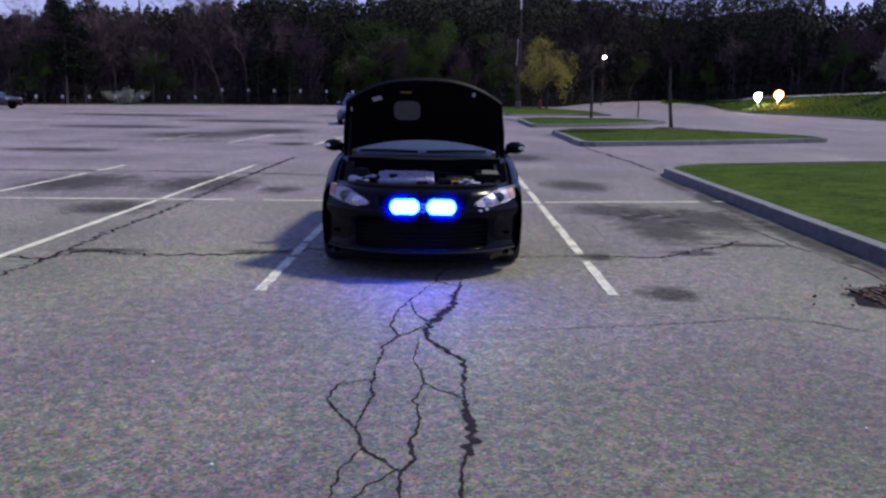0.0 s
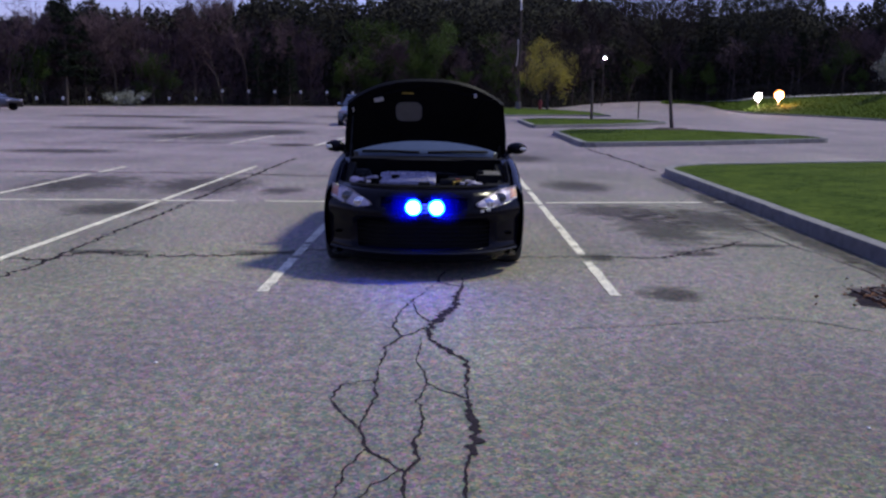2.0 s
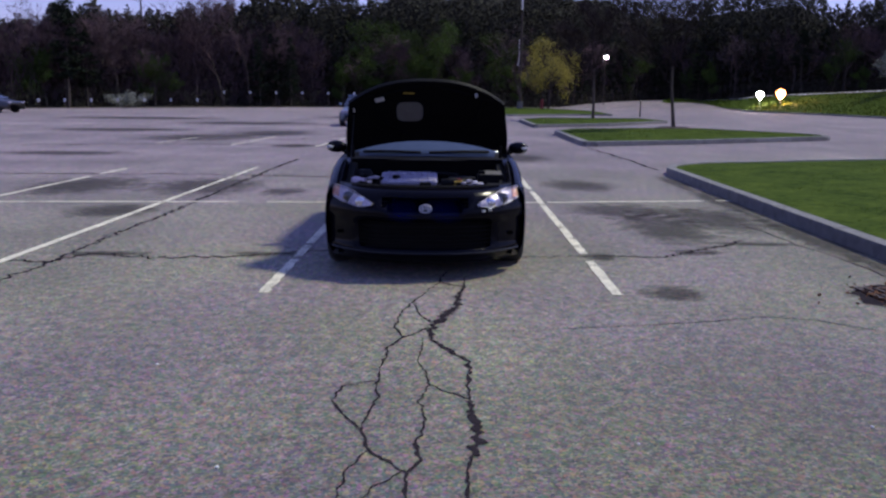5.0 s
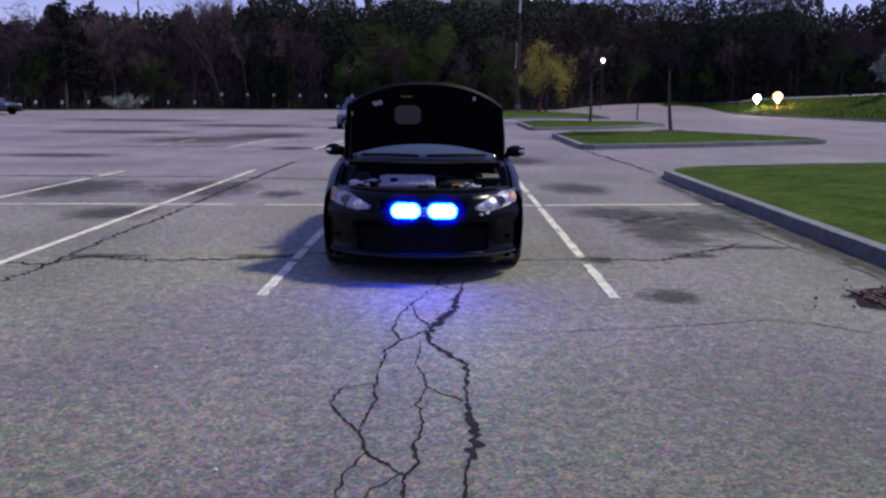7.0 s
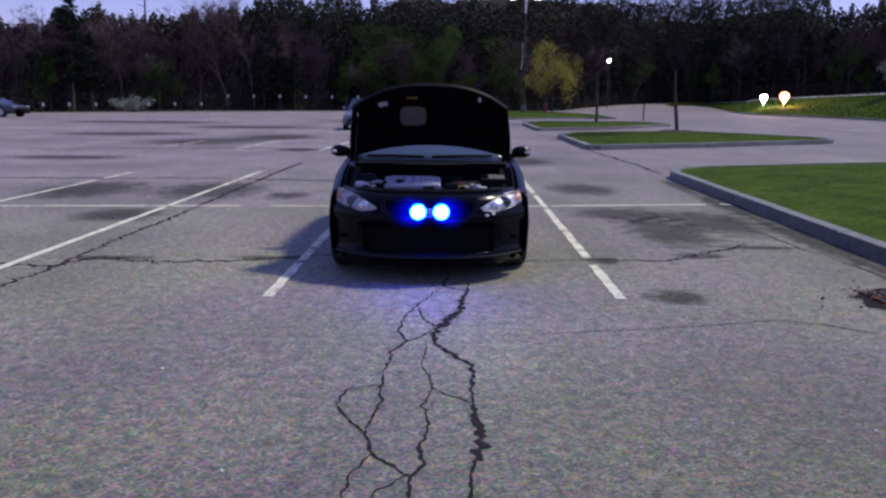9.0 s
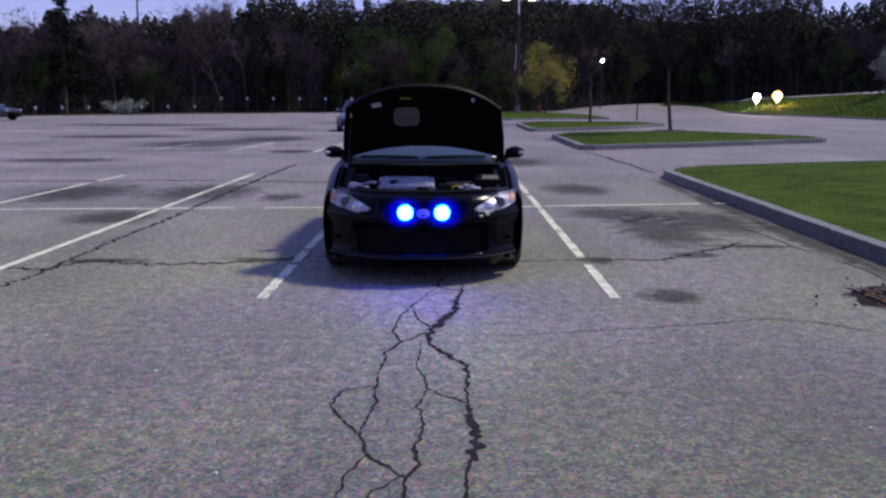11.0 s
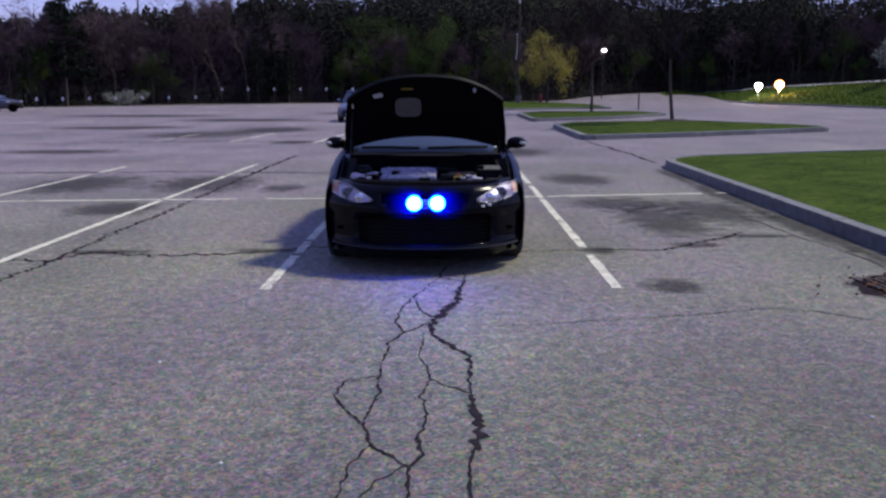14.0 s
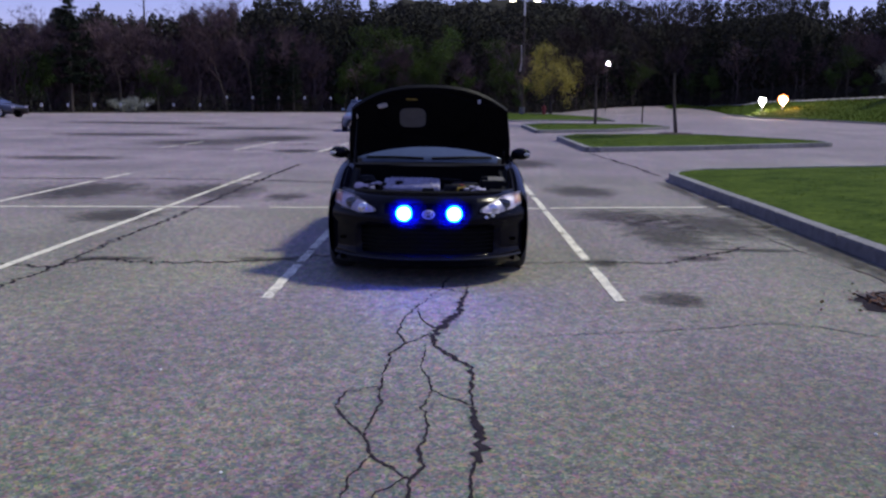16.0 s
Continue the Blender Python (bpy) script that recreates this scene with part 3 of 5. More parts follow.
def verge():
    """The grass bank across the access road: it climbs from the road's edge to a level shelf."""
    edge = [(0.245, 108, 0.0), (0.252, 105, 0.004), (0.292, 111, 0.012), (0.325, 95, 0.045), (0.357, 81, 0.085), (0.398, 77, 0.10), (0.511, 62.6, 0.155), (0.70, 52, 0.16), (1.2, 34, 0.16), (2.5, 18, 0.16)]
    tab_y, tab_s = [(e[0], e[1]) for e in edge], [(e[0], e[2]) for e in edge]
    ss = [0.245 + (2.5 - 0.245) * (i / 60) ** 1.7 for i in range(61)]
    ks = [1.0, 1.015, 1.05, 1.1, 1.15, 1.2, 1.24, 1.3, 1.6, 2.4]

    def at(s, k):
        y = interp(s, tab_y)
        deep = min(1.0, max(0.02, (lot_edge(s * 1000) + 1 - y) / (0.22 * y)))
        z = interp(s, tab_s) * (min(k, 1.22) - 1) * y
        y *= 1 + (k - 1) * deep
        z += rise(s * 1000, y)
        return (s * y, y, z + 0.05 + 0.06 * noise.noise((s * 30, k * 20, 0)))
    bank = thing("grass_bank", "sloping grass bank across the access road", "grass bank", kind="structure")
    part("turf", sheet(at, ss, ks), TURF, bank, smooth=True)
    rng = random.Random(5)
    verts, faces = [], []
    for _ in range(16000):
        s, k = rng.uniform(0.25, 0.75), rng.uniform(1.0, 1.22)
        x, y, z = at(s, k)
        h, w, a = rng.uniform(0.05, 0.16), rng.uniform(0.03, 0.07), rng.uniform(0, math.pi)
        n = len(verts)
        verts += [(x - w * math.cos(a), y - w * math.sin(a), z - 0.02), (x + w * math.cos(a), y + w * math.sin(a), z - 0.02), (x + rng.uniform(-.05, .05), y, z + h)]
        faces.append((n, n + 1, n + 2))
    tagged(data_part("grass", verts, faces, BLADE, bank), kind="stuff")
    # granite kerb along the road's edge and the pale path at the top of the bank
    for i, (s0, s1) in enumerate(zip(ss[:26], ss[1:27])):
        a, b = Vector(at(s0, 1.0)), Vector(at(s1, 1.0))
        d = (b - a)
        part("kerb_stone", box((d.length * 0.985, 0.25, 0.17), ((a.x + b.x) / 2, (a.y + b.y) / 2, 0.05), 0.02, (0, 0, math.degrees(math.atan2(d.y, d.x)))), GRANITE, bank)
    path = part("path", sheet(lambda s, k: Vector(at(s, k)) + Vector((0, 0, 0.06)), ss[3:40], [1.205, 1.24]), CONCRETE, bank, "pale concrete path along the top of the bank")
    return at


bank_at = verge()


# ---- the black coupe with its hood open ----
CAR = pose(-0.165, 6.86, 0, 0, 0, 1.2)   # origin: ground under the middle of the front bumper; the car runs along +y


def fascia_y(x, z):
    """Depth of the nose at a width and a height."""
    prof = interp(z, [(0.12, 0.13), (0.17, 0.07), (0.215, 0.015), (0.235, 0.0), (0.26, 0.03), (0.30, 0.045), (0.48, 0.04), (0.53, 0.0), (0.56, -0.005), (0.62, 0.02), (0.69, 0.06), (0.73, 0.11), (0.76, 0.18)])
    return prof + 0.46 * (abs(x) / 0.87) ** 2.7


def side_w(y):
    return interp(y, [(0.40, 0.865), (0.60, 0.885), (0.92, 0.897), (1.5, 0.885), (2.4, 0.89), (3.5, 0.897), (4.1, 0.85), (4.42, 0.70)])


def fender_top(y):
    return interp(y, [(0.40, 0.735), (0.60, 0.79), (0.90, 0.86), (1.25, 0.93), (1.8, 0.955), (3.0, 0.99), (3.9, 1.03), (4.42, 0.98)])


def arch(y):
    low = 0.16
    for yw in (0.92, 3.62):
        if abs(y - yw) < 0.37:
            low = max(low, 0.31 + math.sqrt(0.37 ** 2 - (y - yw) ** 2))
    return low


def body_side(sign):
    ys = sorted({0.42, 0.50, *[0.92 + 0.37 * math.cos(k * math.pi / 10) for k in range(11)], 1.5, 1.9, 2.4, 2.9, *[3.62 + 0.37 * math.cos(k * math.pi / 10) for k in range(11)], 4.1, 4.3, 4.42})
    sec = [(0.93, 0.16), (0.985, 0.26), (1.0, 0.40), (1.0, 0.53), (0.985, 0.66), (0.965, None), (0.93, None), (0.86, None)]

    def at(y, i):
        f, z = sec[int(i)]
        top = fender_top(y)
        z = {5: top - 0.05, 6: top - 0.012, 7: top}[int(i)] if z is None else z
        return (sign * side_w(y) * f, y, max(min(z, top), arch(y) + 0.004 * i))
    return sheet(at, ys, list(range(len(sec))), thick=0.008)


def black_coupe():
    car = thing("car", "black two-door coupe, hood raised, blue strobe lights in its grille", "car", m=CAR)
    zs = [0.12, 0.17, 0.215, 0.235, 0.265, 0.30, 0.40, 0.48, 0.53, 0.565, 0.60, 0.655, 0.685, 0.73, 0.76]
    half = [0.0, 0.08, 0.16, 0.24, 0.31, 0.36, 0.42, 0.50, 0.56, 0.63, 0.70, 0.77, 0.82, 0.86]
    xs = [-x for x in half[:0:-1]] + half

    def nose(x, z):
        return (x * interp(z, [(0.12, 0.95), (0.3, 0.99), (0.5, 1.0), (0.76, 0.99)]), fascia_y(x, z), z)

    def gap(x, z):
        return (0.60 - 0.04 < z < 0.685 and abs(x) < 0.36 - 0.05 * (z < 0.60)) or (0.265 < z < 0.48 and abs(x) < 0.56)
    part("front_bumper", sheet(nose, xs, zs, gap, thick=0.006), BLACK_PAINT, car, smooth=True)
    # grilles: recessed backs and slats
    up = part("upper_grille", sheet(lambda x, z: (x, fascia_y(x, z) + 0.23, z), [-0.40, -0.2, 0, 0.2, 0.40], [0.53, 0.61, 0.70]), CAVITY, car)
    for z in (0.585, 0.615, 0.645, 0.672):
        part("slat", sheet(lambda x, v: (x, fascia_y(x, z) + 0.022 + v * 0.03, z + 0.006 - v * 0.004), [x for x in xs if 0.27 < abs(x) <= 0.361 and x < 0], [0, 1], thick=0.006), BLACK_PLASTIC, up)
        part("slat", sheet(lambda x, v: (x, fascia_y(x, z) + 0.022 + v * 0.03, z + 0.006 - v * 0.004), [x for x in xs if 0.27 < x <= 0.361], [0, 1], thick=0.006), BLACK_PLASTIC, up)
    low = part("lower_grille", sheet(lambda x, z: (x, fascia_y(x, z) + 0.07, z), [-0.6, -0.3, 0, 0.3, 0.6], [0.25, 0.37, 0.49]), BLACK_PLASTIC, car)
    for z in (0.30, 0.335, 0.37, 0.405, 0.44):
        part("slat", sheet(lambda x, v: (x, fascia_y(x, z) + 0.012 + v * 0.03, z), [x for x in xs if abs(x) <= 0.561], [0, 1], thick=0.008), BLACK_PLASTIC, low)
    part("bumper_lip", sheet(lambda x, v: (x * 0.985, fascia_y(x, 0.235) - 0.028 + 0.03 * v, 0.228 - 0.012 * v), [x for x in xs if abs(x) < 0.84], [0, 1], thick=0.012), LIP, car)
    # emblem: ring with cross strokes
    ring = bmesh.new()
    for k in range(24):
        a0, a1 = k * math.tau / 24, (k + 1) * math.tau / 24
        tube([(0.048 * math.cos(a0), 0, 0.031 * math.sin(a0)), (0.048 * math.cos(a1), 0, 0.031 * math.sin(a1))], 0.0055, 5, bm=ring)
    for x in (-0.018, 0.018):
        tube([(x * 1.5, 0, 0.018), (x * 0.5, 0, 0), (x * 1.5, 0, -0.018)], 0.0055, 5, bm=ring)
    tube([(0, 0, 0.03), (0, 0, 0.008)], 0.005, 5, bm=ring)
    tube([(-0.045, 0, 0), (0.045, 0, 0)], 0.005, 5, bm=ring)
    em = part("emblem", ring, EMBLEM, car, "small silver oval badge")
    em.location = (0.004, -0.022, 0.603)
    # headlights wrap round the corners
    for s in (-1, 1):
        def patch(u, v, d, s=s):
            x = 0.435 + 0.36 * u
            lo = interp(u, [(0, 0.615), (0.35, 0.595), (0.8, 0.625), (1, 0.66)])
            hi = interp(u, [(0, 0.635), (0.25, 0.68), (0.6, 0.735), (1, 0.755)])
            z = lo + (hi - lo) * v
            bulge = 0.02 * math.sin(math.pi * u) * math.sin(math.pi * v)
            return (s * x, fascia_y(x, min(z, 0.73)) - d - bulge, z)
        us, vs = [i / 10 for i in range(11)], [i / 5 for i in range(6)]
        hl = part("headlight", sheet(lambda u, v: patch(u, v, 0.010), us, vs, thick=0.004), REFLECTOR, car, "clear-lensed headlight with silver reflector")
        for u, v, r in ((0.30, 0.45, 0.042), (0.58, 0.5, 0.050)):
            p = patch(u, v, 0.012)
            part("projector", ball(r, p, (1, 0.45, 0.9)), GLASS_DARK if r > 0.045 else CHROME, hl, smooth=True)
        part("turn_signal", sheet(lambda u, v: patch(u, v, 0.020), [0.84, 0.92, 0.98], [0.2, 0.5, 0.85], thick=0.004), AMBER, hl)
        lens = part("lens", sheet(lambda u, v: patch(u, v, 0.040), us, vs, thick=0.003), CLEAR, hl, smooth=True)
        lens.visible_shadow = False
        # two white beads painted as bright reflections on the bumper below
        if s > 0:
            for dx in (0.0, 0.055):
                p = (0.485 + dx, fascia_y(0.485 + dx, 0.57) - 0.012, 0.572 + 0.15 * dx)
                part("bumper_glint", ball(0.013, p, (1.3, 0.6, 0.8), seg=10), SIGN_WHITE, car, smooth=True)
        part("body_side", body_side(s), BLACK_PAINT, car, smooth=True)
        part("inner_fender", sheet(lambda y, v: (s * (side_w(y) * 0.86 - 0.012 - 0.09 * (v > 1.5)), y, fender_top(y) - (0.004, 0.05, 0.06, 0.45)[int(v)]), [0.42, 0.6, 0.8, 1.0, 1.25], [0, 1, 2, 3], thick=0.006), BAY_BLACK, car)
        part("fender_lip", sheet(lambda y, v: (s * (side_w(y) * 0.86 - 0.004 - 0.055 * v), y, fender_top(y) - 0.002 - 0.012 * v), [0.46, 0.6, 0.8, 1.0, 1.22], [0, 1], thick=0.006), BLACK_PAINT, car, "painted gutter of the fender")
    # front crossmember, bay floor, firewall, cowl
    part("radiator_support", sheet(lambda x, v: (x, fascia_y(x, 0.76) + (0.0, 0.05, 0.16, 0.17)[int(v)], (0.757, 0.768, 0.752, 0.55)[int(v)]), [x for x in xs if abs(x) < 0.78], [0, 1, 2, 3], thick=0.006), BLACK_PLASTIC, car, smooth=False)
    part("hood_latch", box((0.10, 0.05, 0.03), (0, 0.28, 0.775), 0.008), BAY_BLACK, car)
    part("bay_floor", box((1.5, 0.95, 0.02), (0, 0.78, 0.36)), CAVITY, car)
    part("firewall", box((1.46, 0.02, 0.58), (0, 1.24, 0.62)), LINER, car)
    part("cowl_panel", sheet(lambda x, v: (x, 1.20 + 0.20 * v + 0.10 * (x / 0.74) ** 2, 0.90 + 0.045 * v + 0.025 * math.sin(9 * v)), [i * 0.074 - 0.74 for i in range(21)], [0, 0.3, 0.6, 1], thick=0.01), BLACK_PLASTIC, car)
    # engine
    eng = part("engine", box((0.62, 0.34, 0.34), (-0.10, 0.72, 0.55), 0.03), BAY_BLACK, car)
    cover = box((0.50, 0.24, 0.06), (-0.150, 0.67, 0.775), 0.022, (13, 0, 0))
    for k in range(5):
        box((0.018, 0.20, 0.02), (-0.33 + k * 0.088, 0.665, 0.807), 0.005, (13, 0, 0), bm=cover)
    for k in range(4):
        box((0.05, 0.06, 0.035), (-0.285 + k * 0.088, 0.70, 0.815), 0.01, (13, 0, 8 * (k % 2)), bm=cover)
    part("engine_cover", cover, ALU, eng, "pale ribbed engine cover")
    part("intake_pipe", tube([(0.14, 0.62, 0.74), (0.26, 0.60, 0.75), (0.36, 0.70, 0.74), (0.42, 0.85, 0.72)], 0.045, 10), BAY_BLACK, eng, smooth=True)
    part("oil_cap", cyl(0.035, 0.03, (-0.26, 0.60, 0.80), seg=16), BLACK_PLASTIC, eng)
    part("dipstick", tube([(0.25, 0.54, 0.70), (0.26, 0.53, 0.765), (0.32, 0.525, 0.772), (0.25, 0.52, 0.768)], 0.008, 6), YELLOW_PART, eng, "yellow dipstick loop")
    part("coolant_tank", box((0.13, 0.12, 0.10), (-0.60, 0.68, 0.74), 0.025), PINK_TANK, car, "milky plastic coolant tank", smooth=True)
    part("tank_cap", cyl(0.028, 0.03, (-0.56, 0.66, 0.80), seg=14), BLACK_PLASTIC, car)
    bat = part("battery", box((0.23, 0.18, 0.19), (0.58, 0.82, 0.72), 0.012), BLACK_PLASTIC, car, "black battery")
    part("battery_top", box((0.20, 0.15, 0.012), (0.58, 0.82, 0.820), 0.004, (8, 0, 0)), PAD, bat, "grey-green battery lid")
    part("terminal_cover", box((0.06, 0.05, 0.03), (0.50, 0.78, 0.83), 0.008), BLACK_PLASTIC, bat)
    part("air_box", box((0.26, 0.20, 0.16), (0.33, 0.86, 0.70), 0.03), BAY_BLACK, car)
    part("relay_box", box((0.13, 0.20, 0.10), (0.60, 0.55, 0.70), 0.015), BAY_BLACK, car)
    part("fuse_cap", box((0.05, 0.035, 0.03), (0.29, 0.62, 0.775), 0.006), RED_PART, car, "dull red cap")
    for x, y in ((-0.58, 1.02), (0.58, 1.02)):
        part("strut_mount", cyl(0.09, 0.05, (x, y, 0.80), seg=18, r2=0.06), BAY_BLACK, car)
    for pts, r in (([(-0.45, 0.5, 0.72), (-0.40, 0.55, 0.79), (-0.36, 0.7, 0.77)], 0.018), ([(-0.52, 0.62, 0.78), (-0.44, 0.6, 0.80), (-0.38, 0.62, 0.78)], 0.012),
                   ([(0.36, 0.52, 0.73), (0.42, 0.50, 0.76), (0.50, 0.55, 0.75)], 0.012), ([(-0.1, 0.9, 0.75), (0.1, 0.95, 0.80), (0.3, 1.0, 0.78)], 0.015), ([(-0.66, 0.5, 0.72), (-0.56, 0.52, 0.76), (-0.47, 0.48, 0.74)], 0.014)):
        part("hose", tube(pts, r, 8), ALU if r == 0.012 else BLACK_PLASTIC, car, smooth=True)
    for x, y, z in ((-0.43, 0.55, 0.80), (-0.49, 0.50, 0.765), (0.38, 0.56, 0.775), (0.43, 0.58, 0.765), (0.33, 0.50, 0.76)):
        part("bracket", box((0.045, 0.03, 0.02), (x, y, z), 0.005, (10, 0, 25)), ALU, car)
    # cabin: windscreen, roof, side and rear glass
    def wind(x, v):
        return (x * (1 - 0.14 * v), 1.30 + 0.80 * v + 0.16 * (x / 0.76) ** 2 * (1 - 0.5 * v), 0.935 + 0.44 * v - 0.02 * (x / 0.76) ** 2 + 0.05 * v * (1 - v))
    cols = [i * 0.076 - 0.76 for i in range(21)]
    part("windscreen", sheet(wind, cols, [i / 8 for i in range(9)], thick=0.006), WINDSCREEN, car, "windscreen with the sky's reflection put into its colour", smooth=True)

    def roof(x, y):
        f = interp(y, [(2.10, 0.86), (2.5, 0.86), (3.1, 0.82), (3.3, 0.80)])
        return (x * f, y + (0.10 * (x / 0.76) ** 2 if y < 2.2 else 0), interp(y, [(2.10, 1.372), (2.5, 1.405), (2.9, 1.395), (3.3, 1.34)]) - 0.03 * (x / 0.76) ** 2)
    part("roof", sheet(roof, cols, [2.10, 2.3, 2.5, 2.7, 2.9, 3.1, 3.3], thick=0.02), BLACK_PAINT, car, smooth=True)
    part("rear_window", sheet(lambda x, v: (x * (0.80 + 0.10 * v), 3.30 + 0.78 * v, 1.34 - 0.30 * v - 0.03 * (x / 0.76) ** 2 * (1 - v)), cols, [0, 0.25, 0.5, 0.75, 1], thick=0.006), GLASS_DARK, car, smooth=True)
    part("boot_lid", sheet(lambda x, v: (x * 0.93 * (1 - 0.1 * v), 4.08 + 0.30 * v, 1.04 - 0.02 * v * v), cols, [0, 0.5, 1], thick=0.02), BLACK_PAINT, car, smooth=True)
    part("rear_bumper", sheet(lambda x, z: (x * 1.08, 4.40 - 0.22 * (abs(x) / 0.76) ** 3 + interp(z, [(0.2, -0.06), (0.5, 0.02), (0.75, 0.0), (1.03, -0.03)]), z), cols, [0.2, 0.35, 0.5, 0.62, 0.75, 0.9, 1.03], thick=0.02), BLACK_PAINT, car, smooth=True)
    for s in (-1, 1):
        part("side_window", sheet(lambda y, v: (s * (0.81 - 0.155 * v), y + 0.55 * v * (1 - (y - 1.55) / 2.3) - 0.35 * v * ((y - 1.55) / 2.3), 0.95 + 0.41 * v * (1 - 0.25 * max(0, (y - 2.9)))), [1.50, 1.8, 2.2, 2.6, 3.0, 3.4, 3.85], [0, 0.33, 0.66, 1], thick=0.006), GLASS_DARK, car, smooth=True)
        part("shoulder", sheet(lambda y, v: (s * (side_w(y) * 0.86 + 0.004 - (side_w(y) * 0.86 - 0.79) * v), y, fender_top(y) - 0.001 + 0.004 * v), [1.25, 1.5, 1.9, 2.4, 3.0, 3.6, 4.1], [0, 1], thick=0.008), BLACK_PAINT, car)
        part("pillar", tube([(s * 0.765, 1.46, 0.925), (s * 0.70, 1.80, 1.15), (s * 0.655, 2.17, 1.355)], 0.028, 8), BLACK_PAINT, car, smooth=True)
        part("tail_light", box((0.26, 0.06, 0.13), (s * 0.62, 4.33, 0.86), 0.03, (0, 0, s * 18)), RED_PART, car)
        # door mirror
        mir = part("door_mirror", ball(0.10, (s * 0.925, 1.83, 0.985), (1.02, 0.62, 0.62)), BLACK_PAINT, car, smooth=True)
        part("mirror_stalk", tube([(s * 0.80, 1.84, 0.93), (s * 0.87, 1.83, 0.955)], 0.03, 8, 0.025), BLACK_PLASTIC, mir)
        # the mirror's highlight, put into a white bead
        part("mirror_glint", ball(0.03, (s * 0.985, 1.765, 0.985), (1.1, 0.35, 0.55), seg=10), SIGN_WHITE, mir, "white bead painted as the mirror's highlight", smooth=True)
        part("door_handle", box((0.02, 0.20, 0.025), (s * 0.895, 2.55, 0.80), 0.008), BLACK_PAINT, car)
    wip = tube([(0.02, 1.33, 0.966), (0.33, 1.355, 0.976), (0.60, 1.43, 0.972)], 0.013, 6)
    part("wiper", wip, BLACK_PLASTIC, car)
    part("wiper", tube([(-0.62, 1.44, 0.966), (-0.35, 1.355, 0.974), (-0.06, 1.33, 0.966)], 0.012, 6), BLACK_PLASTIC, car)
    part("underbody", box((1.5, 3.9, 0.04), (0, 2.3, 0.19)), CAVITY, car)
    for y in (0.92, 3.62):
        for s in (-1, 1):
            tyre = bmesh.new()
            prof = [(0.20, -0.10), (0.285, -0.112), (0.312, -0.095), (0.318, -0.05), (0.318, 0.05), (0.312, 0.095), (0.285, 0.112), (0.20, 0.10)]
            sheet(lambda a, i: (prof[int(i)][1], prof[int(i)][0] * math.cos(a), prof[int(i)][0] * math.sin(a)), [k * math.tau / 36 for k in range(37)], list(range(8)), bm=tyre)
            wheel = part("wheel", tyre, RUBBER, car, "black tyre on an alloy rim", smooth=True)
            wheel.location = (s * 0.775, y, 0.318)
            rim = cyl(0.20, 0.03, (s * 0.05, 0, 0), (0, 90, 0), 28)
            for k in range(5):
                box((0.04, 0.05, 0.19), (s * 0.085, -0.10 * math.sin(k * math.tau / 5), 0.10 * math.cos(k * math.tau / 5)), 0.01, (k * 72, 0, 0), bm=rim)
            part("rim", rim, ALLOY, wheel)
    # hood: outer skin, inner liner with ribs, hinged at the cowl
    hood = new("hood")
    hood.parent = car
    hood.matrix_basis = pose(0, 1.27, 0.955, -49, 0, 0)
    ts = [i / 20 * 2 - 1 for i in range(21)]

    def leaf(t, v, lift):
        front, rear = -(0.888 - 0.25 * abs(t) ** 2.6), -(0.145 * (1 - abs(t) ** 2.2) + 0.01)
        q = rear + (front - rear) * v
        w = interp(v, [(0, 0.765), (0.4, 0.75), (0.8, 0.715), (1, 0.70)])
        return (t * w, q, lift + 0.035 * (1 - t * t) * (1 - 0.3 * v))
    vs = [0, 0.03, 0.15, 0.3, 0.45, 0.6, 0.75, 0.9, 0.97, 1]
    part("hood_skin", sheet(lambda t, v: leaf(t, v, 0.02), ts, vs, thick=0.004), BLACK_PAINT, hood, "glossy black hood skin", smooth=True)
    part("hood_liner", sheet(lambda t, v: leaf(t * 0.985, 0.012 + v * 0.976, -0.006 if (0.08 < v < 0.93 and abs(t) < 0.93) else -0.018), ts, vs, thick=0.006), LINER, hood, "matt black hood liner")
    part("hood_rim", sheet(lambda t, k: leaf(t, 1.0, 0.02 - 0.038 * k), ts, [0, 1], thick=0.004), BLACK_PLASTIC, hood)
    for s in (-1, 1):
        part("hood_rim", sheet(lambda v, k: leaf(s, v, 0.02 - 0.038 * k), vs, [0, 1], thick=0.004), BLACK_PLASTIC, hood)
        part("hood_rib", tube([leaf(s * 0.25, 0.12, -0.014), leaf(s * 0.62, 0.5, -0.014), leaf(s * 0.72, 0.9, -0.014)], 0.018, 8), LINER, hood)
        part("hinge", box((0.03, 0.16, 0.02), (s * 0.70, -0.06, -0.02), 0.005), BAY_BLACK, hood)
    part("hood_rib", tube([leaf(-0.85, 0.93, -0.014), leaf(0, 0.95, -0.014), leaf(0.85, 0.93, -0.014)], 0.014, 8), LINER, hood)

    def flat_patch(x0, x1, q0, q1, r, lift=-0.021):
        bm = bmesh.new()
        pts = rounded([(x0, -q0), (x1, -q0), (x1, -q1), (x0, -q1)], r, 5)
        fs = bm.faces.new([bm.verts.new((x, q, lift + 0.035 * (1 - (x / 0.75) ** 2) * 0.85)) for x, q in pts])
        bmesh.ops.solidify(bm, geom=[fs], thickness=0.008)
        return bm
    part("hood_pad", flat_patch(-0.272, -0.035, 0.415, 0.645, 0.075), PAD, hood, "grey square pad on the hood liner")
    part("sticker", box((0.085, 0.045, 0.004), (-0.42, -0.685, -0.010), 0, (0, 0, -17)), LABEL, hood, "pale warning sticker")
    part("sticker", box((0.10, 0.018, 0.004), (-0.16, -0.755, 0.000)), LABEL_YELLOW, hood, "dull yellow sticker")
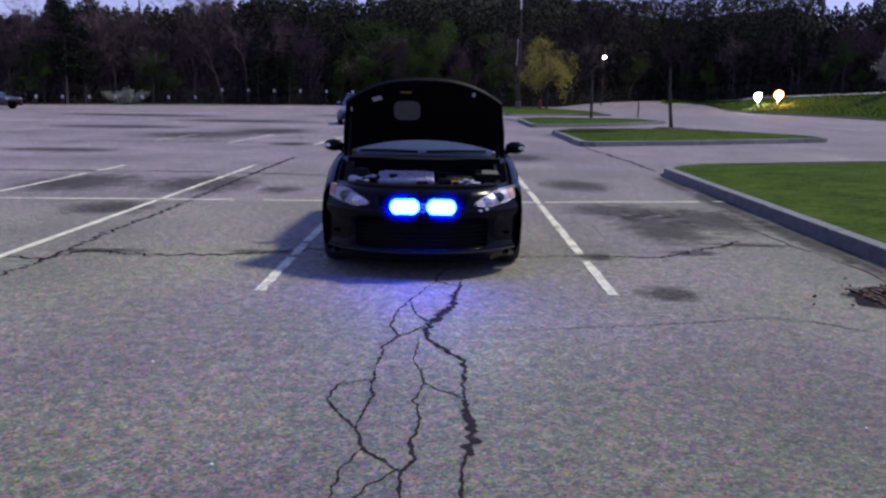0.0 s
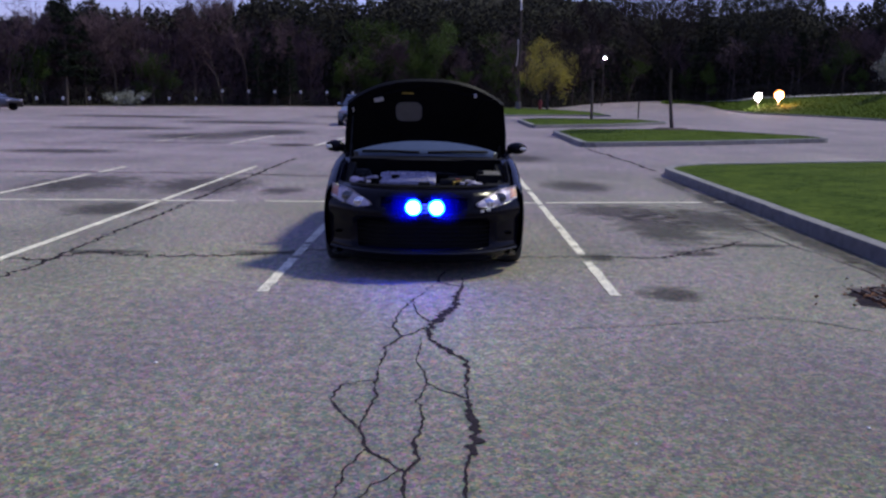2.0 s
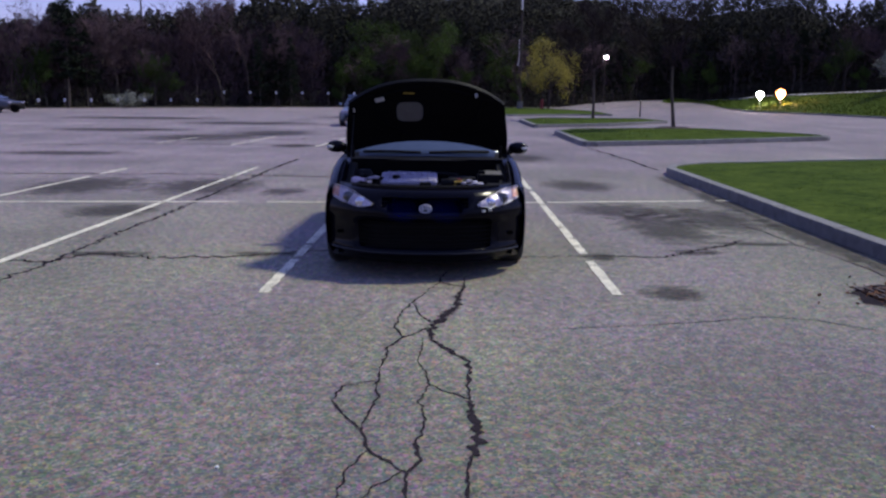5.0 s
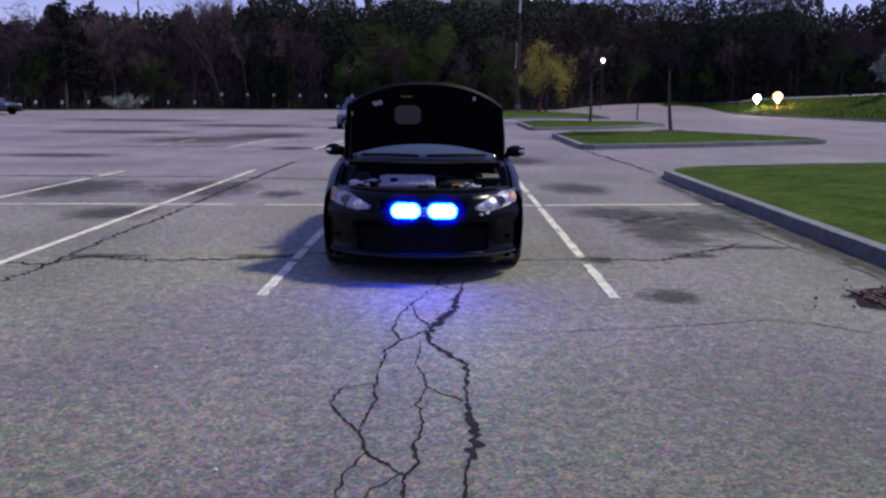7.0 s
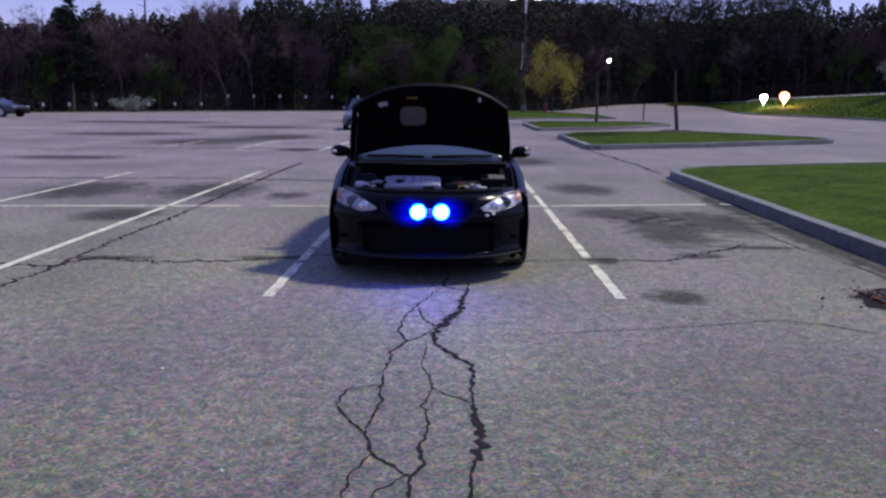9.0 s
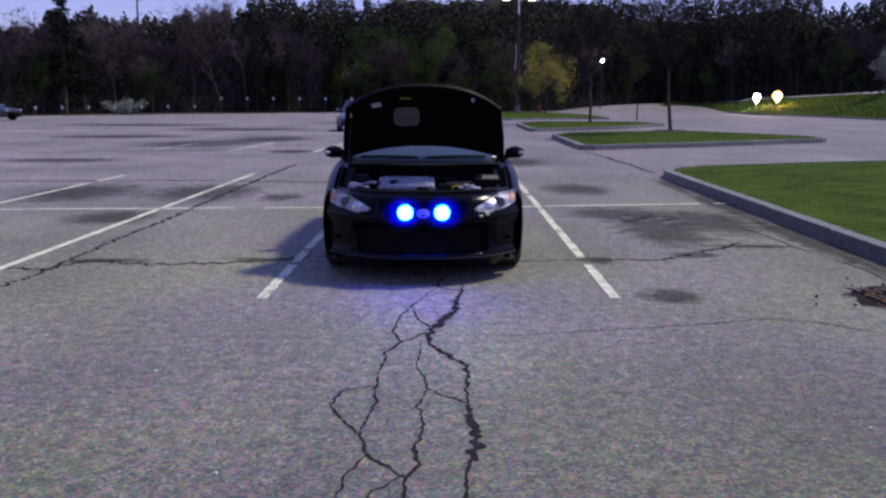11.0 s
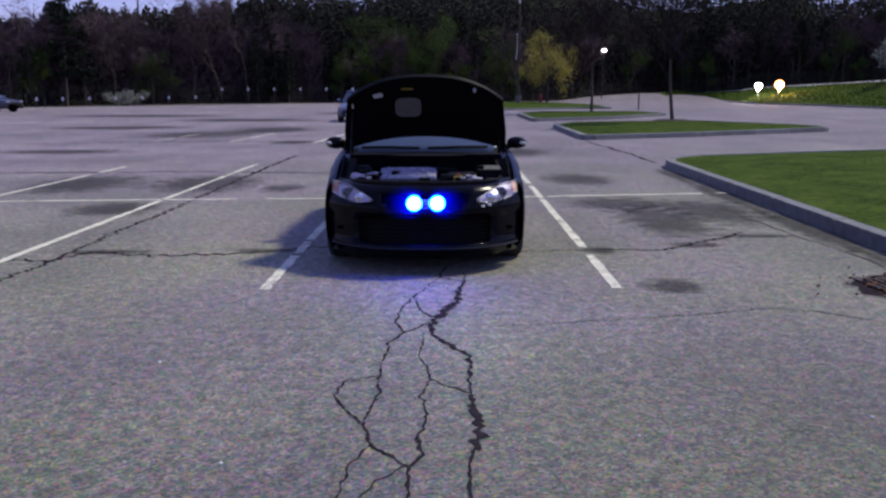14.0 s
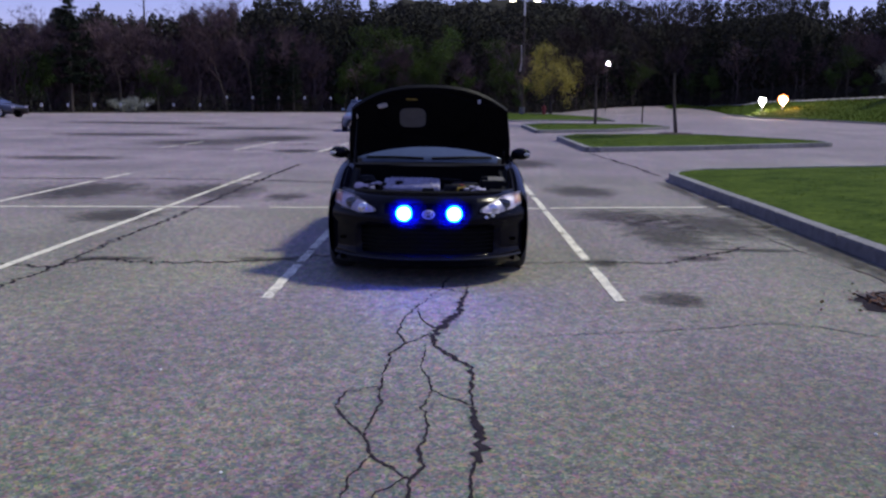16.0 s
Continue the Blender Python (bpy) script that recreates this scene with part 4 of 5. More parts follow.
    part("sticker", box((0.012, 0.055, 0.004), (-0.655, -0.56, -0.012)), LABEL, hood, "narrow pale sticker")
    part("rubber_stop", cyl(0.014, 0.03, (0.44, -0.755, -0.02), seg=10), LABEL, hood, "pale rubber stop")
    hood_top = CAR.inverted() @ (CAR @ hood.matrix_basis @ Vector((-0.66, -0.50, -0.015)))
    part("prop_rod", tube([(-0.66, 0.50, 0.76), tuple(hood_top)], 0.006, 6), BAY_BLACK, car)
    # two strobe heads in the grille, three turning emitters each
    arms = []
    for s in (-1, 1):
        hd = bmesh.new()
        x0, x1, z0, z1, y0, y1, w = 0.026, 0.275, -0.0685, 0.0685, 0.002, 0.2050, 0.003
        xm, wd = (x0 + x1) / 2, x1 - x0
        box((wd, w, z1 - z0), (xm, y1 + w / 2, 0), bm=hd)
        box((wd, y1 - y0, w), (xm, (y0 + y1) / 2, z1), bm=hd)
        box((wd, y1 - y0, w), (xm, (y0 + y1) / 2, z0), bm=hd)
        for x in (x0, x1):
            box((w, y1 - y0, z1 - z0 + w), (x, (y0 + y1) / 2, 0), bm=hd)
        bmesh.ops.scale(hd, vec=(s, 1, 1), verts=hd.verts)
        head = part("strobe_head", hd, CAVITY, car, "black housing of a blue strobe light")
        head.location = (0.01, 0.0, 0.612)
        # added sheet that spreads the strobe's glare as a soft halo
        cover = part("halo_cover", sheet(lambda r, a, s=s: (s * 0.165 + 0.215 * r * math.cos(a), -0.084 + 0.070 * r ** 2.2, 0.155 * r * math.sin(a)), [0.001, 0.2, 0.4, 0.6, 0.75, 0.88, 1.0], [q * math.tau / 40 for q in range(41)]), HALO_BLUE[s], head, "added clear sheet that scatters the strobe's halo", smooth=True)
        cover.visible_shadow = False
        for k, x in enumerate((0.095, 0.150, 0.205)):
            # a shallow dome on a dark back; the arm carries it round the pivot
            dome = [(0.0, -0.030), (0.022, -0.028), (0.042, -0.020), (0.056, -0.010), (0.064, 0.0), (0.0665, 0.004), (0.0, 0.006)]
            bm = sheet(lambda a, i: (dome[int(i)][0] * math.cos(a), -0.100 - 0.0006 * k + dome[int(i)][1], dome[int(i)][0] * math.sin(a)), [q * math.tau / 32 for q in range(33)], list(range(7)))
            bmesh.ops.remove_doubles(bm, verts=bm.verts, dist=0.0004)
            lo, hi = ((-0.068, 0.0283), (-0.0283, 0.0283), (-0.0283, 0.069))[k]
            lo, hi = (lo, hi) if s > 0 else (-hi, -lo)
            box((hi - lo, 0.002, 0.1355), ((lo + hi) / 2, -0.0925, 0), bm=bm)
            rotor = mesh_of("emitter", bm, STROBE)
            rotor.materials.append(STROBE_RIM)
            rotor.materials.append(CAVITY)
            for p in rotor.polygons:
                y = p.center.y + 0.100 + 0.0006 * k
                p.material_index = 2 if y > 0.0025 else (1 if y > -0.012 else 0)
            em = new("emitter", rotor)
            em.parent = head
            tagged(em, "round blue light emitter that turns")
            em.location = (s * x, 0.07, 0)
            arms.append((k, em))
    return car, arms


coupe, emitters = black_coupe()


def far_car(name, paint, label, m, length=4.5, height=1.45):
    """A parked saloon seen far off."""
    car = thing(name, label, "car", "parked cars", m)
    w = 0.88

    prof = [(0.0, 0.55), (0.10, 0.72), (0.9, 0.84), (1.3, 0.92), (length - 0.9, 0.98), (length - 0.05, 0.92), (length, 0.55)]
    ys = [p[0] for p in prof]
    sec = [(0.90, 0.22), (1.0, 0.4), (1.0, 0.65), (0.93, 0.9), (0.80, 1.0), (0, 1.02)]

    def ring(y, i):
        i = int(i)
        k, s = (i, 1) if i < 6 else (10 - i, -1)
        f, z = sec[k]
        end = 1 - 0.16 * max(0, 1 - min(y, length - y) / 0.4) ** 2
        return (s * f * w * end, y, 0.22 + (interp(y, prof) - 0.22) * (z - 0.22) / 0.8)
    bm = sheet(ring, ys, list(range(11)))
    bmesh.ops.holes_fill(bm, edges=bm.edges)
    part("body", bm, paint, car, smooth=True)

    def cabin(v, i):
        y0, y1 = 1.2 + 0.65 * v, length - 0.55 - 0.7 * v
        pts = [(-1, 0), (-1, 0.2), (-1, 0.5), (-1, 0.8), (-1, 1), (1, 1), (1, 0.8), (1, 0.5), (1, 0.2), (1, 0), (-1, 0)]
        sx, f = pts[int(i)]
        return (sx * (0.80 - 0.17 * v), y0 + (y1 - y0) * f, 0.90 + (height - 0.95) * v)
    part("cabin_glass", sheet(cabin, [0, 0.5, 1], list(range(11))), GLASS_DARK, car)
    part("roof", box((1.26, length - 3.0, 0.06), (0, length / 2 + 0.32, height - 0.03), 0.025), paint, car)
    for s in (-1, 1):
        part("headlight", box((0.34, 0.06, 0.12), (s * 0.60, 0.06, 0.66), 0.03), REFLECTOR, car)
        part("tail_light", box((0.28, 0.06, 0.14), (s * 0.62, length - 0.03, 0.78), 0.03), RED_PART, car)
        part("door_mirror", ball(0.09, (s * 0.98, 1.55, 0.98), (1, 0.6, 0.7), seg=10), paint, car)
        for y in (0.85, length - 0.95):
            wh = part("wheel", cyl(0.32, 0.21, (s * 0.80, y, 0.32), (0, 90, 0), 24), RUBBER, car)
            part("rim", cyl(0.20, 0.03, (s * 0.905, y, 0.32), (0, 90, 0), 20), ALLOY, wh)
    return car


far_car("parked_car", DARK_CAR, "dark grey saloon parked at the lot's far edge", pose(-27.9, 54.4, 0, 0, 0, 78), 4.5, 1.22)
far_car("parked_car", BLUE_CAR, "steel-blue car parked far behind the coupe", pose(-4.20, 38.0, 0, 0, 0, 0), 4.4, 1.40)


# ---- woods ----
def branching(rng, height, radius, spread, levels, lean=0.0):
    """Limb segments (start, end, radius) and twig ends of a bare deciduous tree."""
    segs, ends = [], []

    def grow(p, d, length, r, level):
        steps = 3
        for _ in range(steps):
            d = (d + Vector((rng.uniform(-1, 1), rng.uniform(-1, 1), rng.uniform(-0.3, 0.6))) * 0.16).normalized()
            q = p + d * length / steps
            segs.append((p, q, r, r * 0.82))
            p, r = q, r * 0.82
            if level < levels and rng.random() < 0.75:
                side = Vector((rng.uniform(-1, 1), rng.uniform(-1, 1), 0)).normalized()
                grow(p, (d * 0.75 + side * spread).normalized(), length * rng.uniform(0.45, 0.7), r * 0.55, level + 1)
        if level < levels:
            for _ in range(2):
                side = Vector((rng.uniform(-1, 1), rng.uniform(-1, 1), 0.1)).normalized()
                grow(p, (d + side * spread * 0.8).normalized(), length * rng.uniform(0.5, 0.75), r * 0.75, level + 1)
        else:
            ends.append((p, d))
    grow(Vector((0, 0, 0)), Vector((lean, 0, 1)).normalized(), height * 0.42, radius, 0)
    return segs, ends


def limb_mesh(segs, sides=4):
    verts, faces = [], []
    for p, q, r0, r1 in segs:
        d = (q - p).normalized()
        a = d.orthogonal().normalized()
        b = d.cross(a)
        k = len(verts)
        n = sides if r0 > 0.02 else 3
        for c, r in ((p, r0), (q, r1)):
            verts += [tuple(c + r * (math.cos(i * math.tau / n) * a + math.sin(i * math.tau / n) * b)) for i in range(n)]
        faces += [(k + i, k + (i + 1) % n, k + n + (i + 1) % n, k + n + i) for i in range(n)]
    return verts, faces


def quads(rng, centres, size, flat=1.0):
    """Small randomly turned leaf quads round the centres."""
    verts, faces = [], []
    for c, s in centres:
        a = Vector((rng.uniform(-1, 1), rng.uniform(-1, 1), rng.uniform(-1, 1) * flat)).normalized()
        b = a.orthogonal().normalized()
        b = (b * math.cos(s * 50) + a.cross(b) * math.sin(s * 50)) * size * s * 0.6
        a = a * size * s
        k = len(verts)
        verts += [tuple(c - a), tuple(c + b), tuple(c + a), tuple(c - b)]
        faces.append((k, k + 1, k + 2, k + 3))
    return verts, faces


def bare_tree(seed, height, label, trunk_mat=BARK, group="bare trees of the wood", levels=4, twig=TWIG):
    rng = random.Random(seed)
    tree = thing("bare_tree", label, "tree", group)
    segs, ends = branching(rng, height, height * 0.014, 0.62, levels)
    top = max(q.z for _, q, _, _ in segs)
    k = height / top
    segs = [(p * k, q * k, r0, r1) for p, q, r0, r1 in segs]
    big = [s for s in segs if s[2] > height * 0.006]
    small = [s for s in segs if s[2] <= height * 0.006]
    data_part("trunk", *limb_mesh(big, 7), trunk_mat, tree)
    verts, faces = limb_mesh([(p, q, max(r0, 0.008), max(r1, 0.006)) for p, q, r0, r1 in small], 3)
    for p, d in ends:
        p = p * k
        for _ in range(7):
            e = d + Vector((rng.uniform(-1, 1), rng.uniform(-1, 1), rng.uniform(-0.4, 0.9)))
            e = e.normalized() * rng.uniform(0.3, 0.9)
            s = e.orthogonal().normalized() * 0.012
            n = len(verts)
            verts += [tuple(p + s), tuple(p - s), tuple(p + e)]
            faces.append((n, n + 1, n + 2))
    data_part("crown", verts, faces, twig, tree)
    return tree


def pine(seed, height, label, bare=0.25, wide=0.20, ragged=0.5):
    rng = random.Random(seed)
    tree = thing("pine", label, "tree", "pines of the wood")
    sway = [Vector((0, 0, 0))]
    for i in range(8):
        sway.append(Vector((sway[-1].x + rng.uniform(-.06, .06), sway[-1].y + rng.uniform(-.06, .06), height * (i + 1) / 8)))
    segs, cs = [(p, q, height * 0.016 * (1 - i / 9), height * 0.016 * (1 - (i + 1) / 9)) for i, (p, q) in enumerate(zip(sway, sway[1:]))], []
    z = height * bare
    while z < height * 0.99:
        f = (z / height - bare) / (1 - bare)
        reach = height * wide * (1 - f) ** 0.75 * (0.55 + 0.45 * min(1, f * 6)) + 0.25
        for _ in range(rng.randint(3, 5)):
            if rng.random() < ragged * 0.35:
                continue
            a, ln = rng.uniform(0, math.tau), reach * rng.uniform(0.55, 1.15)
            p = Vector((0, 0, z))
            q = Vector((math.cos(a) * ln, math.sin(a) * ln, z + ln * rng.uniform(-0.12, 0.22)))
            segs.append((p, q, 0.035 * (1 - f) + 0.015, 0.01))
            for _ in range(int(30 + 46 * ln)):
                t = rng.uniform(0.25, 1.05)
                c = p.lerp(q, t) + Vector((rng.gauss(0, 0.22), rng.gauss(0, 0.22), rng.gauss(0.05, 0.12)))
                cs.append((c, rng.uniform(0.6, 1.5)))
        z += height * rng.uniform(0.022, 0.042)
    data_part("trunk", *limb_mesh(segs, 6), BARK, tree)
    data_part("crown", *quads(rng, cs, 0.12, 0.5), NEEDLE, tree)
    return tree


def leafy(seed, height, label, leaf, density=60, size=0.09, name="leafy_tree", group="leafing trees of the wood", low=0.0, trunk_mat=BARK, loose=1.0):
    rng = random.Random(seed)
    tree = thing(name, label, "tree", group)
    segs, ends = branching(rng, height, height * 0.015, 0.7, 3)
    k = height / max(q.z for _, q, _, _ in segs)
    segs = [(p * k, q * k, r0, r1) for p, q, r0, r1 in segs]
    data_part("trunk", *limb_mesh(segs, 6), trunk_mat, tree)
    cs = []
    for p, q, r0, _ in segs:
        if q.z < low * height or r0 > height * 0.008:
            continue
        for _ in range(max(1, density // 12)):
            cs.append((p.lerp(q, rng.random()) + Vector((rng.gauss(0, .25), rng.gauss(0, .25), rng.gauss(0, .22))), rng.uniform(0.6, 1.5)))
    for p, d in ends:
        for _ in range(density // 3):
            cs.append((p * k + loose * Vector((rng.gauss(0, .32), rng.gauss(0, .32), rng.gauss(0, .28))), rng.uniform(0.6, 1.5)))
    data_part("crown", *quads(rng, cs, size), leaf, tree)
    return tree


def shrub(seed, rx, h, label, leaf, m, n=2600, size=0.06):
    rng = random.Random(seed)
    bush = thing("shrub", label, "shrub", "shrubs at the wood's edge", m)
    segs, cs = [], []
    for i in range(26):
        a = rng.uniform(0, math.tau)
        tip = Vector((math.cos(a) * rx * rng.uniform(0.2, 1), math.sin(a) * rx * rng.uniform(0.2, 0.9), h * rng.uniform(0.55, 1.0)))
        tip.z *= 1 - 0.35 * (Vector((tip.x, tip.y)).length / rx) ** 2
        base = Vector((tip.x * 0.2, tip.y * 0.2, 0))
        segs.append((base, tip, 0.025, 0.008))
        for _ in range(n // 26):
            t = rng.uniform(0.2, 1.05)
            cs.append((base.lerp(tip, t) + Vector((rng.gauss(0, .16), rng.gauss(0, .16), rng.gauss(0, .13))), rng.uniform(0.5, 1.4)))
    data_part("stems", *limb_mesh(segs, 4), BARK, bush)
    data_part("foliage", *quads(rng, cs, size), leaf, bush)
    return bush


def spot(bearing, y):
    """A place at depth y, bearing thousandths of that depth to the side."""
    return bearing / 1000 * y, y


rng = random.Random(21)
BARE = [bare_tree(100 + i, h, "bare brown-grey tree at the wood's edge in early spring") for i, h in enumerate((8.6, 9.4, 8.0, 9.0))]
GREEN = [leafy(200 + i, h, "tree with thin new green leaves at the wood's edge", LEAF, 110, 0.085) for i, h in enumerate((7.0, 9.5, 6.0))]
PINE = [pine(300 + i, h, "tall dark pine with ragged branches", b, w, r) for i, (h, b, w, r) in enumerate(((17, 0.12, 0.17, 0.3), (15, 0.25, 0.18, 0.6), (18, 0.15, 0.15, 0.4), (12.0, 0.45, 0.20, 0.8)))]
used = set()


def plant(stock, i, x, y, z=0.0, size=1.0):
    m = pose(x, y, z - 0.06, rng.uniform(-1.5, 1.5), rng.uniform(-1.5, 1.5), rng.uniform(0, 360)) @ Matrix.Scale(size, 4)
    ob = stock[i % len(stock)]
    if ob in used:
        return copy_thing(ob, m)
    used.add(ob)
    ob.matrix_world = m
    return ob


# bare trees, thick on the western half
b = -640
i = 0
while b < 640:
    d = lot_edge(b) + rng.uniform(2, 5) + (0, 5, 10)[i % 3]
    x, y = spot(b, d)
    plant(BARE, rng.randrange(4), x, y, shelf(b), rng.uniform(0.88, 1.08) * interp(b, [(-480, 0.90), (-465, 1.06), (-350, 1.08), (-330, 1.18), (-290, 1.3), (-250, 1.45), (-200, 1.0)]))
    b += rng.uniform(8, 13) if b < -190 else rng.uniform(16, 26)
    i += 1

def grove(stock, rows):
    """Trees by bearing, depth into the wood, size and kind."""
    for b, dd, size, k in rows:
        x, y = spot(b, lot_edge(b) + dd)
        plant(stock, k, x, y, shelf(b), size)


grove(PINE, ((-560, 8, 0.42, 2), (-520, 10, 0.42, 0), (-458, 9, 0.8, 3), (-452, 1, 0.7, 1), (-446, 6, 0.82, 3), (-430, 2, 0.72, 1), (-425, 4, 0.85, 3), (-414, 3, 0.62, 0), (-244, 6, 1, 2), (-232, 5, 1, 0), (-226, 1, 0.95, 0), (-222, 11, 1, 1), (-212, 2.5, 1, 2), (-208, 8, 1.05, 2), (-204, 1.5, 1, 0), (-190, 1, 0.95, 2), (-190, 4, 0.9, 0)))
grove(PINE, ((-172, 9, 1.1, 1), (-165, 12, 1.1, 2), (-152, 7, 1.05, 2), (-138, 4, 1, 0), (-118, 9, 1, 1), (-100, 11, 1.05, 2), (-84, 8, 1, 0), (-72, 12, 1.1, 1), (-60, 9, 1, 2), (-45, 12, 1.1, 0), (-30, 6, 0.95, 0), (10, 8, 1, 1), (40, 10, 1.05, 2), (70, 9, 1, 0), (95, 5, 1, 2), (118, 8, 1.1, 0), (150, 4, 1.05, 2)))
grove(PINE, ((172, 8, 1, 1), (180, 7, 1.15, 0), (196, 5, 1.1, 0), (214, 9, 1, 2), (236, 3, 1.1, 0), (262, 7, 1.1, 2), (285, 3, 1.1, 0), (298, 6, 1.15, 2), (310, 9, 1, 0), (322, 5, 1.05, 2), (330, 7, 1.2, 2), (160, 12, 1.3, 0), (188, 12, 1.3, 2), (206, 13, 1.3, 1), (226, 12, 1.35, 0), (250, 13, 1.35, 2), (274, 12, 1.35, 0), (290, 14, 1.35, 1), (337, 12, 1.3, 0)))
grove(PINE, ((345, 10, 1, 0), (352, 8, 1.2, 0), (368, 5, 0.95, 0), (385, 9, 0.85, 1), (404, 5, 0.85, 3), (428, 7, 0.8, 1), (440, 10, 0.6, 0), (470, 6, 0.68, 0), (492, 8, 0.8, 1), (515, 5, 0.85, 2), (545, 8, 0.85, 0), (600, 6, 0.9, 2)))
# early green
grove(GREEN, ((-478, 1.5, 0.75, 0), (-500, 3, 0.7, 2), (-350, 1, 0.95, 0), (-338, 3, 0.8, 2), (-130, 1, 0.85, 0), (-112, 2, 0.95, 1), (-95, 1, 0.75, 2), (-70, 3, 1, 1), (-45, 2, 0.9, 1), (-20, 3, 1, 1), (15, 2, 0.8, 0), (48, 3, 0.9, 1), (80, 2, 0.7, 0), (205, 4, 0.7, 1), (275, 4, 0.7, 1), (300, 3, 0.8, 0), (440, 2, 0.7, 1), (480, 3, 0.6, 0), (530, 2, 0.6, 2)))
snag = thing("dead_trunk", "tall thin dead trunk standing above the wood", "tree")
data_part("trunk", *limb_mesh([(Vector((0, 0, 0)), Vector((0.05, 0, 6.5)), 0.16, 0.13), (Vector((0.05, 0, 6.5)), Vector((0.1, 0, 12.5)), 0.13, 0.08)] + [(Vector((0, 0, z)), Vector((math.cos(z * 5) * 0.8, math.sin(z * 5) * 0.8, z + 0.3)), 0.04, 0.015) for z in (8.5, 9.2, 10.0, 10.7, 11.4, 12.0)], 4), BARK, snag)
snag.matrix_world = pose(*spot(-362, 92), 0)
birch = bare_tree(131, 8.5, "slim birch with a pale bark streak before the pines", BARK, "", 3)
part("pale_bark", tube([(-0.25, -0.3, 4.6), (-0.05, -0.3, 5.6), (0.05, -0.3, 7.4)], 0.07, 7, 0.05), BIRCH, birch)
birch.matrix_world = pose(*spot(80, 95), 0, 0, -4, 10)


def undergrowth():
    """Dense brush and far trunks that close the wood behind its first trees."""
    r = random.Random(77)
    cs = []
    for _ in range(230000):
        b = r.uniform(-700, 700)
        d = lot_edge(b) + r.uniform(5, 20)
        top = 8.2 + 1.3 * noise.noise((b * 0.03, 0, 3)) + 0.9 * noise.noise((b * 0.11, 0, 7)) + (4.2 if b > -235 else 0) + (1.9 if 190 < b < 405 else 1.6 if 60 < b < 390 else 0) - (1.3 if -176 < b < -164 or -110 < b < -100 else 0) + interp(b, [(-471, 0), (-470, 0.7), (-330, 0.9), (-290, 1.8), (-236, 2.8), (-235, 0)]) - (0.7 if b < -475 else 0) - (1.5 if 425 < b < 480 else 0)
        z = shelf(b) + top * r.random() ** 0.9
        x, y = spot(b, d)
        cs.append((Vector((x, y, z)), r.uniform(0.3, 0.9)))
    for _ in range(50000):
        b = r.uniform(-700, 700)
        d = lot_edge(b) + r.uniform(0.8, 7)
        x, y = spot(b, d)
        cs.append((Vector((x, y, shelf(b) + 1.7 * r.random() ** 1.5)), r.uniform(0.12, 0.34)))
    ob = data_part("undergrowth", *quads(r, cs, 0.31, 1.0), BRUSH)
    tagged(ob, "dense dark brush closing the wood", "undergrowth", kind="stuff")


undergrowth()


def twig_haze():
    """Saplings and brush: thin upright sticks between the bare trees, past counting."""
    r = random.Random(78)
    verts, faces = [], []
    for _ in range(42000):
        b = r.uniform(-700, -150) if r.random() < 0.8 else r.uniform(-150, 640)
        x, y = spot(b, lot_edge(b) + r.uniform(1.0, 14))
        z = shelf(b) + 6.6 * r.random()
        d = Vector((r.uniform(-0.5, 0.5), r.uniform(-0.5, 0.5), 1)).normalized() * r.uniform(0.4, 1.3)
        w = r.uniform(0.010, 0.022)
        n = len(verts)
        verts += [(x - w, y, z), (x + w, y, z), (x + d.x, y + d.y, z + d.z)]
        faces.append((n, n + 1, n + 2))
    tagged(data_part("saplings", verts, faces, TWIG), "thin bare purplish saplings filling the wood", "saplings", kind="stuff")


twig_haze()


def hillside():
    """Added opaque backing, shaped as rising ground, that closes sky gaps behind the trees."""
    bs = list(range(-1000, 1001, 7))

    def at(b, k):
        top = interp(b, [(-1000, 5.8), (-475, 6.0), (-440, 7.2), (-320, 7.8), (-290, 8.8), (-250, 10.0), (-230, 12.4), (-182, 12.4), (-170, 11.2), (-158, 12.4), (-118, 12.4), (-105, 11.2), (-92, 12.4), (-60, 14.0), (60, 14.6), (180, 14.6), (205, 13.0), (395, 13.0), (420, 10.8), (445, 9.6), (475, 9.6), (500, 11), (1000, 11)])
        d = lot_edge(b) + 13 + k * 14
        lump = 0.9 * noise.noise((b * 0.021, k * 2, 1)) + 0.7 * noise.noise((b * 0.09, k * 5, 4)) + 0.45 * noise.noise((b * 0.31, k * 9, 2))
        x, y = spot(b, d)
        return (x, y, shelf(b) - 0.2 + (top + lump * (0.4 + k)) * min(1, 1.25 * k ** 0.7) if k > 0 else -0.1)
    hill = part("wood_backing", sheet(at, bs, [0, 0.08, 0.2, 0.35, 0.5, 0.65, 0.8, 1.0]), BRUSH, smooth=False)
    tagged(hill, "added dark backing that closes sky gaps behind the trees", "hillside", kind="structure")


hillside()

